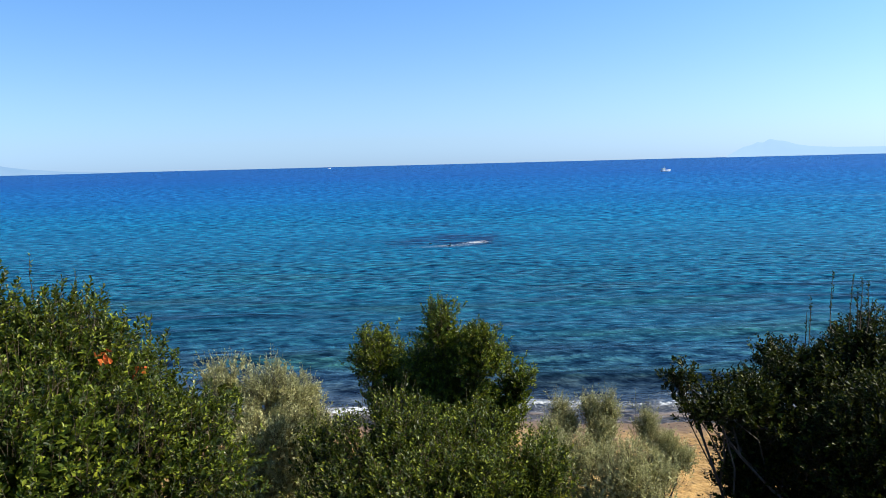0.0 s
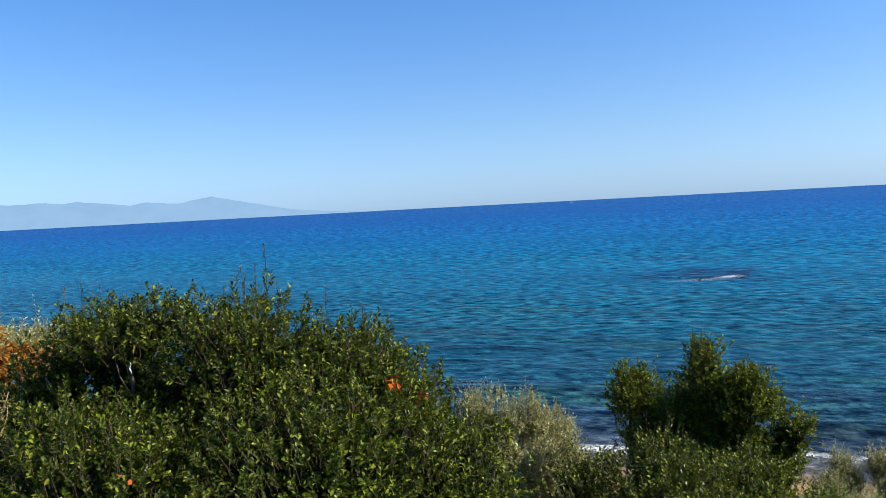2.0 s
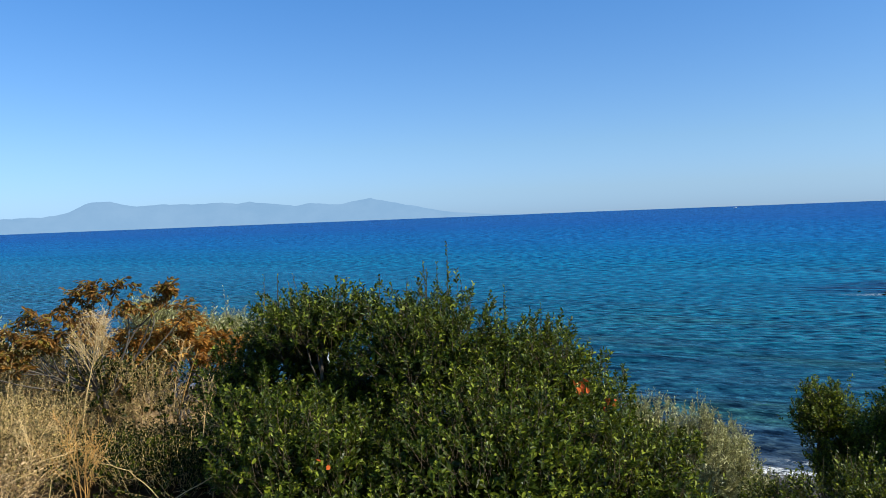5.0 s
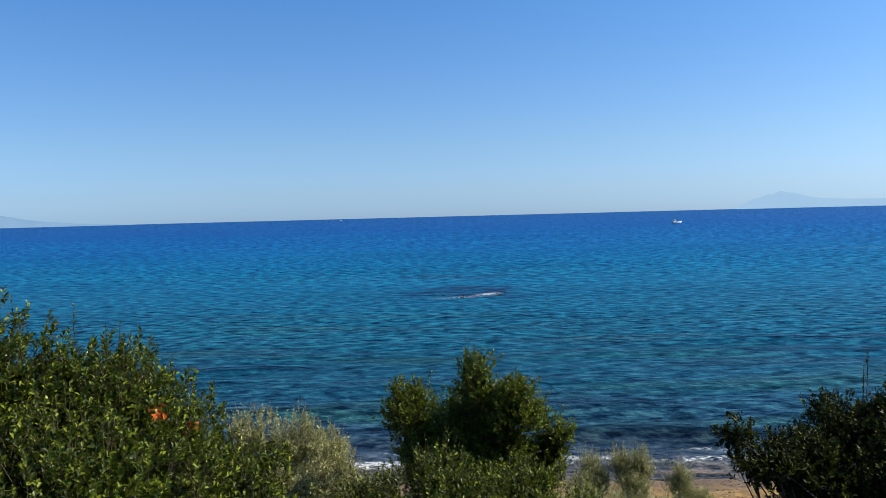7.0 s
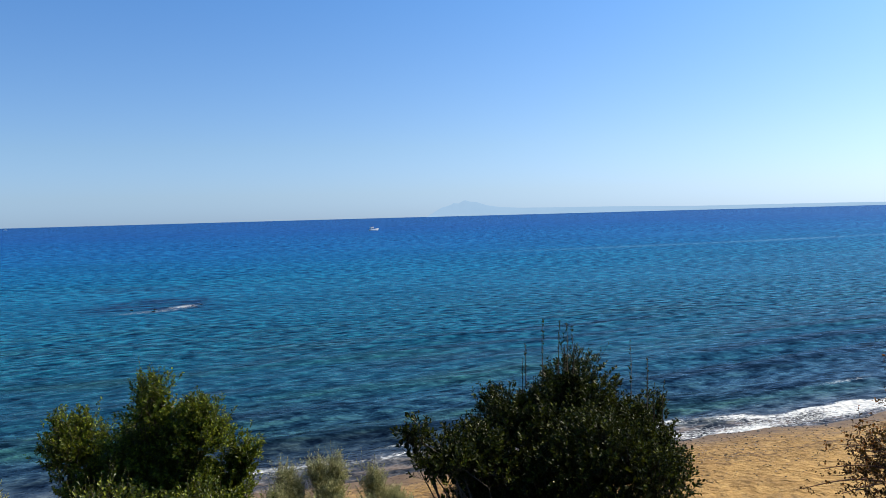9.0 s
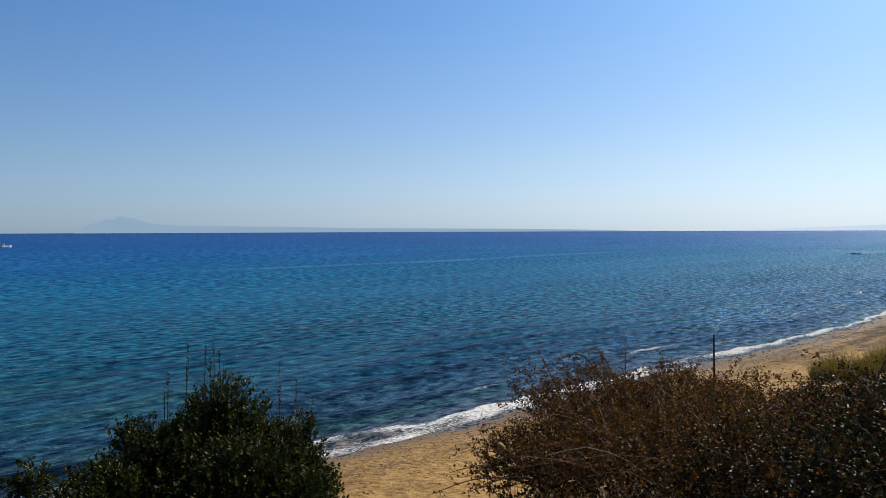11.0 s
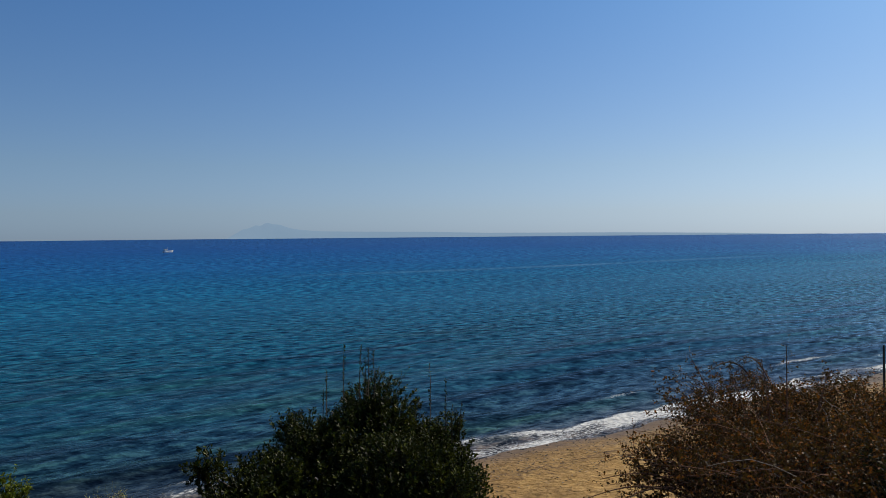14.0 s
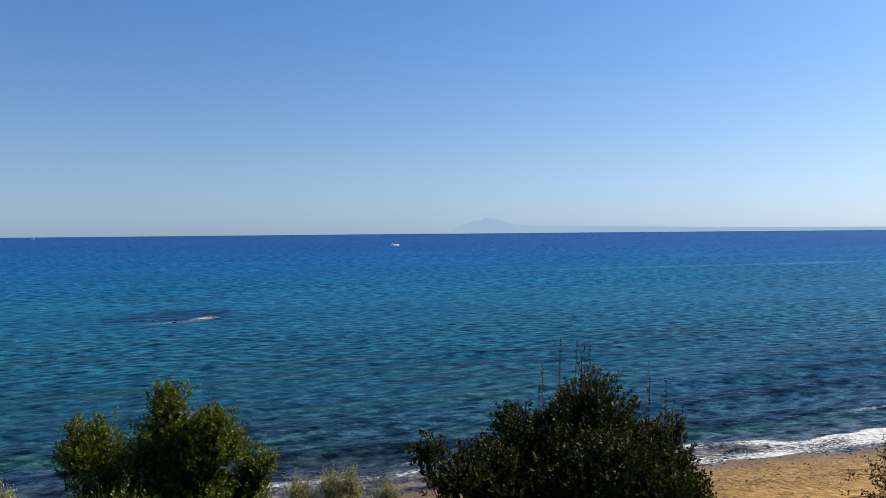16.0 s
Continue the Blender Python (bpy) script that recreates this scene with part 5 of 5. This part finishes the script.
def boat(x, y, length, turn, label, cabin=True):
    ob = thing("fishing_boat" if cabin else "small_boat", x, y, 0.0, label, "boat")
    ob.rotation_euler = (0, 0, turn)
    n, k = 17, 9
    u = np.linspace(-1, 1, n)
    half = 0.16 * length * np.clip(1 - np.abs((u + 0.15) / 1.18) ** 2.6, 0.02, 1)
    sheer = 0.085 * length + 0.05 * length * (0.5 * (u + 1)) ** 2 * 1.4 + 0.015 * length * (u < -0.5)
    an = np.linspace(-math.pi / 2, math.pi / 2, k)
    v = np.stack([np.repeat(u[:, None] * length / 2, k, 1), half[:, None] * np.sign(np.sin(an)) * np.abs(np.sin(an)) ** 0.6, -0.05 * length + (sheer[:, None] + 0.05 * length) * (1 - np.cos(an)) ** 0.8], -1)
    v[..., 0] += 0.05 * length * (0.5 * (u[:, None] + 1)) ** 3 * (1 - np.cos(an))
    i, j = np.meshgrid(np.arange(n - 1), np.arange(k - 1), indexing="ij")
    q = i * k + j
    hull_f = np.stack([q, q + k, q + k + 1, q + 1], -1).reshape(-1, 4)
    g = Geo()
    g.add(v, hull_f)
    deck = np.stack([v[:, 0], v[:, -1]], 1) - [0, 0, 0.03 * length]
    i = np.arange(n - 1) * 2
    g.add(deck, np.stack([i, i + 1, i + 3, i + 2], -1))
    part("hull", g.mesh("hull", M_HULL, smooth=True), ob)
    g = Geo()
    for side in (0, -1):
        g.tube(v[:, side] + [0, 0, 0.005], np.full(n, 0.012 * length), 6)
    part("gunwale", g.mesh("gunwale", M_HULL, smooth=True), ob)
    if cabin:
        def box(name, cx, cy, cz, dx, dy, dz, mat, label="", parent=ob):
            bm = bmesh.new()
            bmesh.ops.create_cube(bm, size=1.0, matrix=Matrix.LocRotScale((cx, cy, cz), None, (dx, dy, dz)))
            bmesh.ops.bevel(bm, geom=list(bm.edges), offset=min(dx, dy, dz) * 0.15, segments=2, affect="EDGES")
            me = bpy.data.meshes.new(name)
            bm.to_mesh(me)
            bm.free()
            me.materials.append(mat)
            return part(name, me, parent, label)

        L = length
        cab = box("cabin", -0.27 * L, 0, 0.17 * L, 0.24 * L, 0.2 * L, 0.18 * L, M_HULL)
        box("roof", -0.27 * L, 0, 0.268 * L, 0.30 * L, 0.25 * L, 0.02 * L, M_HULL)
        for sy_ in (-1, 1):
            box("window", -0.27 * L, sy_ * 0.1 * L, 0.205 * L, 0.16 * L, 0.012 * L, 0.06 * L, M_GLASS, "dark cabin window", cab)
        box("window", -0.149 * L, 0, 0.205 * L, 0.012 * L, 0.14 * L, 0.06 * L, M_GLASS, "dark cabin window", cab)
        g = Geo()
        g.tube([(-0.1 * L, 0, 0.06 * L), (-0.1 * L, 0, 0.42 * L)], [0.012 * L, 0.008 * L], 6)
        part("mast", g.mesh("mast", M_HULL), ob)
    return ob


boat(143.0, 483.0, 7.6, 0.5, "white wooden fishing boat with a small cabin at the stern")
boat(-330.0, 2250.0, 9.0, 0.2, "tiny white boat far out near the horizon", False)


# ---------------------------------------------------------------- scrub on the far bank
def scrub(name, spots, leaf, per, mat, label, seed, group):
    """One clump: many coarse leaves over a few lumps."""
    rng = np.random.default_rng(seed)
    x, y = spots[0][:2]
    z = gz(x, y) - 0.1
    ob = thing(name, x, y, z, label, "shrub", group)
    crown, wood = Geo(), Geo()
    p, d = envelope(rng, spots, per, 0.2)
    shoots(rng, crown, wood, p, d, leaf * 2.4, 6, leaf, 0.36, 0.8, 0.5, twig=leaf * 0.03)
    part("foliage", crown.mesh("foliage", mat, (x, y, z)), ob)
    tagged(part("brushwood", wood.mesh("brushwood", M_TWIG, (x, y, z)), ob), kind="stuff")


def settle(x, y, r, rise, flat):
    """A lump resting on the bank, moved back until it lies behind the bank's steep overgrown face."""
    for _ in range(30):
        z = gz(x, y) + rise
        face = 0.63 + x * float(np.interp((z + flat - 9.0) / x, [-0.075, -0.049, -0.032, -0.022, -0.0055, 0.014], [0.118, 0.097, 0.0813, 0.0728, 0.0627, 0.0572]))
        if y + 0.8 * r < face:
            break
        y -= 0.25
    return (x, y, z, r, flat)


rng = np.random.default_rng(33)
k = 0
for x0 in np.concatenate([np.arange(66, 120, 3.5), np.arange(120, 206, 6.0)]):
    for row in range(5):
        y0 = float(toe(x0)) - 2.3 + 0.8 * min(max((x0 - 90) / 20, 0), 1) - row * 1.8 + rng.normal(scale=0.4)
        if y0 < -4:
            continue
        sp = []
        for _ in range(3):
            x1, y1 = x0 + rng.normal(scale=1.2), y0 + rng.normal(scale=0.6)
            r = rng.uniform(0.8, 1.3) * (1 + 0.35 * (x0 > 120))
            sp.append(settle(x1, y1, r, 0.35 * r, r * rng.uniform(0.55, 0.85)))
        scrub("scrub_bush", sp, 0.17 if x0 < 100 else 0.24, 300 if x0 < 100 else 110, M_SCRUB, "dark evergreen scrub covering the bank behind the beach", 200 + k, "scrub on the far bank")
        k += 1

for x0 in np.arange(46, 67, 2.6):
    for row in range(3):
        sp = []
        for _ in range(3):
            x1, y1 = x0 + rng.normal(scale=0.8), 0.64 + 0.0765 * x0 - 1.3 - 1.5 * row + rng.normal(scale=0.3)
            r = rng.uniform(0.6, 1.0)
            sp.append(settle(x1, y1, r, 0.25 * r, r * rng.uniform(0.5, 0.8)))
        scrub("scrub_bush", sp, 0.14, 300, M_SCRUB, "dark evergreen scrub covering the bank behind the beach", 700 + k, "scrub on the far bank")
        k += 1

for x0 in np.arange(57, 112, 2.2):
    sp = []
    for j in range(4):
        x1, y1 = x0 + rng.normal(scale=0.8), float(toe(x0)) - 0.5 - 0.45 * j + rng.normal(scale=0.15)
        r = rng.uniform(0.4, 0.65)
        sp.append(settle(x1, y1, r, 0.15, 0.35))
    scrub("scrub_bush", sp, 0.13, 170, M_SCRUB, "low dark scrub along the foot of the bank", 800 + k, "scrub on the far bank")
    k += 1

for k, x0 in enumerate(np.arange(17, 56, 3.4)):
    sp = []
    for _ in range(3):
        x1, y1 = x0 + rng.normal(scale=0.8), 0.085 * x0 - 1.5 - 0.9 * rng.random()
        r = rng.uniform(0.8, 1.3)
        sp.append(settle(x1, y1, r, 0.25 * r, r * rng.uniform(0.4, 0.7)))
    scrub("scrub_bush", sp, 0.10, 480, M_SCRUB, "dark evergreen scrub on the slope beside the brambles", 400 + k, "scrub on the near bank")

# low dry and dark growth creeping out over the sand
for k in range(26):
    x0 = 84 + 2.3 * k
    sp = []
    for _ in range(3):
        x1 = x0 + rng.normal(scale=1.3)
        y1 = float(np.interp(x1, [80, 92, 112, 145], [8.6, 10.2, 13.4, 17.0])) - rng.uniform(0.2, 3.6)
        sp.append((x1, y1, gz(x1, y1) + 0.05, rng.uniform(0.6, 1.2), rng.uniform(0.2, 0.38)))
    scrub("scrub_bush", sp, 0.13, 110, (M_SCRUB, M_BRAMBLE_GREEN, M_BRAMBLE)[k % 3], ("low dark scrub creeping over the sand", "low olive growth creeping over the sand", "low dry brown growth on the sand")[k % 3], 900 + k, "low growth on the far beach")

# a pale dead leaf caught in the hollow of the big bush
g = Geo()
u = np.linspace(0, 1, 7)
g.tube(np.stack([-2.50 + 0.005 * np.sin(u * 9), 3.27 + 0 * u, 8.36 - 0.055 * u], -1), 0.002 * np.sin(u * math.pi) + 0.0006, 5)
part("dead_leaf", g.mesh("dead_leaf", plain_mat("pale dead leaf", (0.6, 0.58, 0.55), (0.75, 0.73, 0.7)), o_big), big, "pale curled dead leaf")
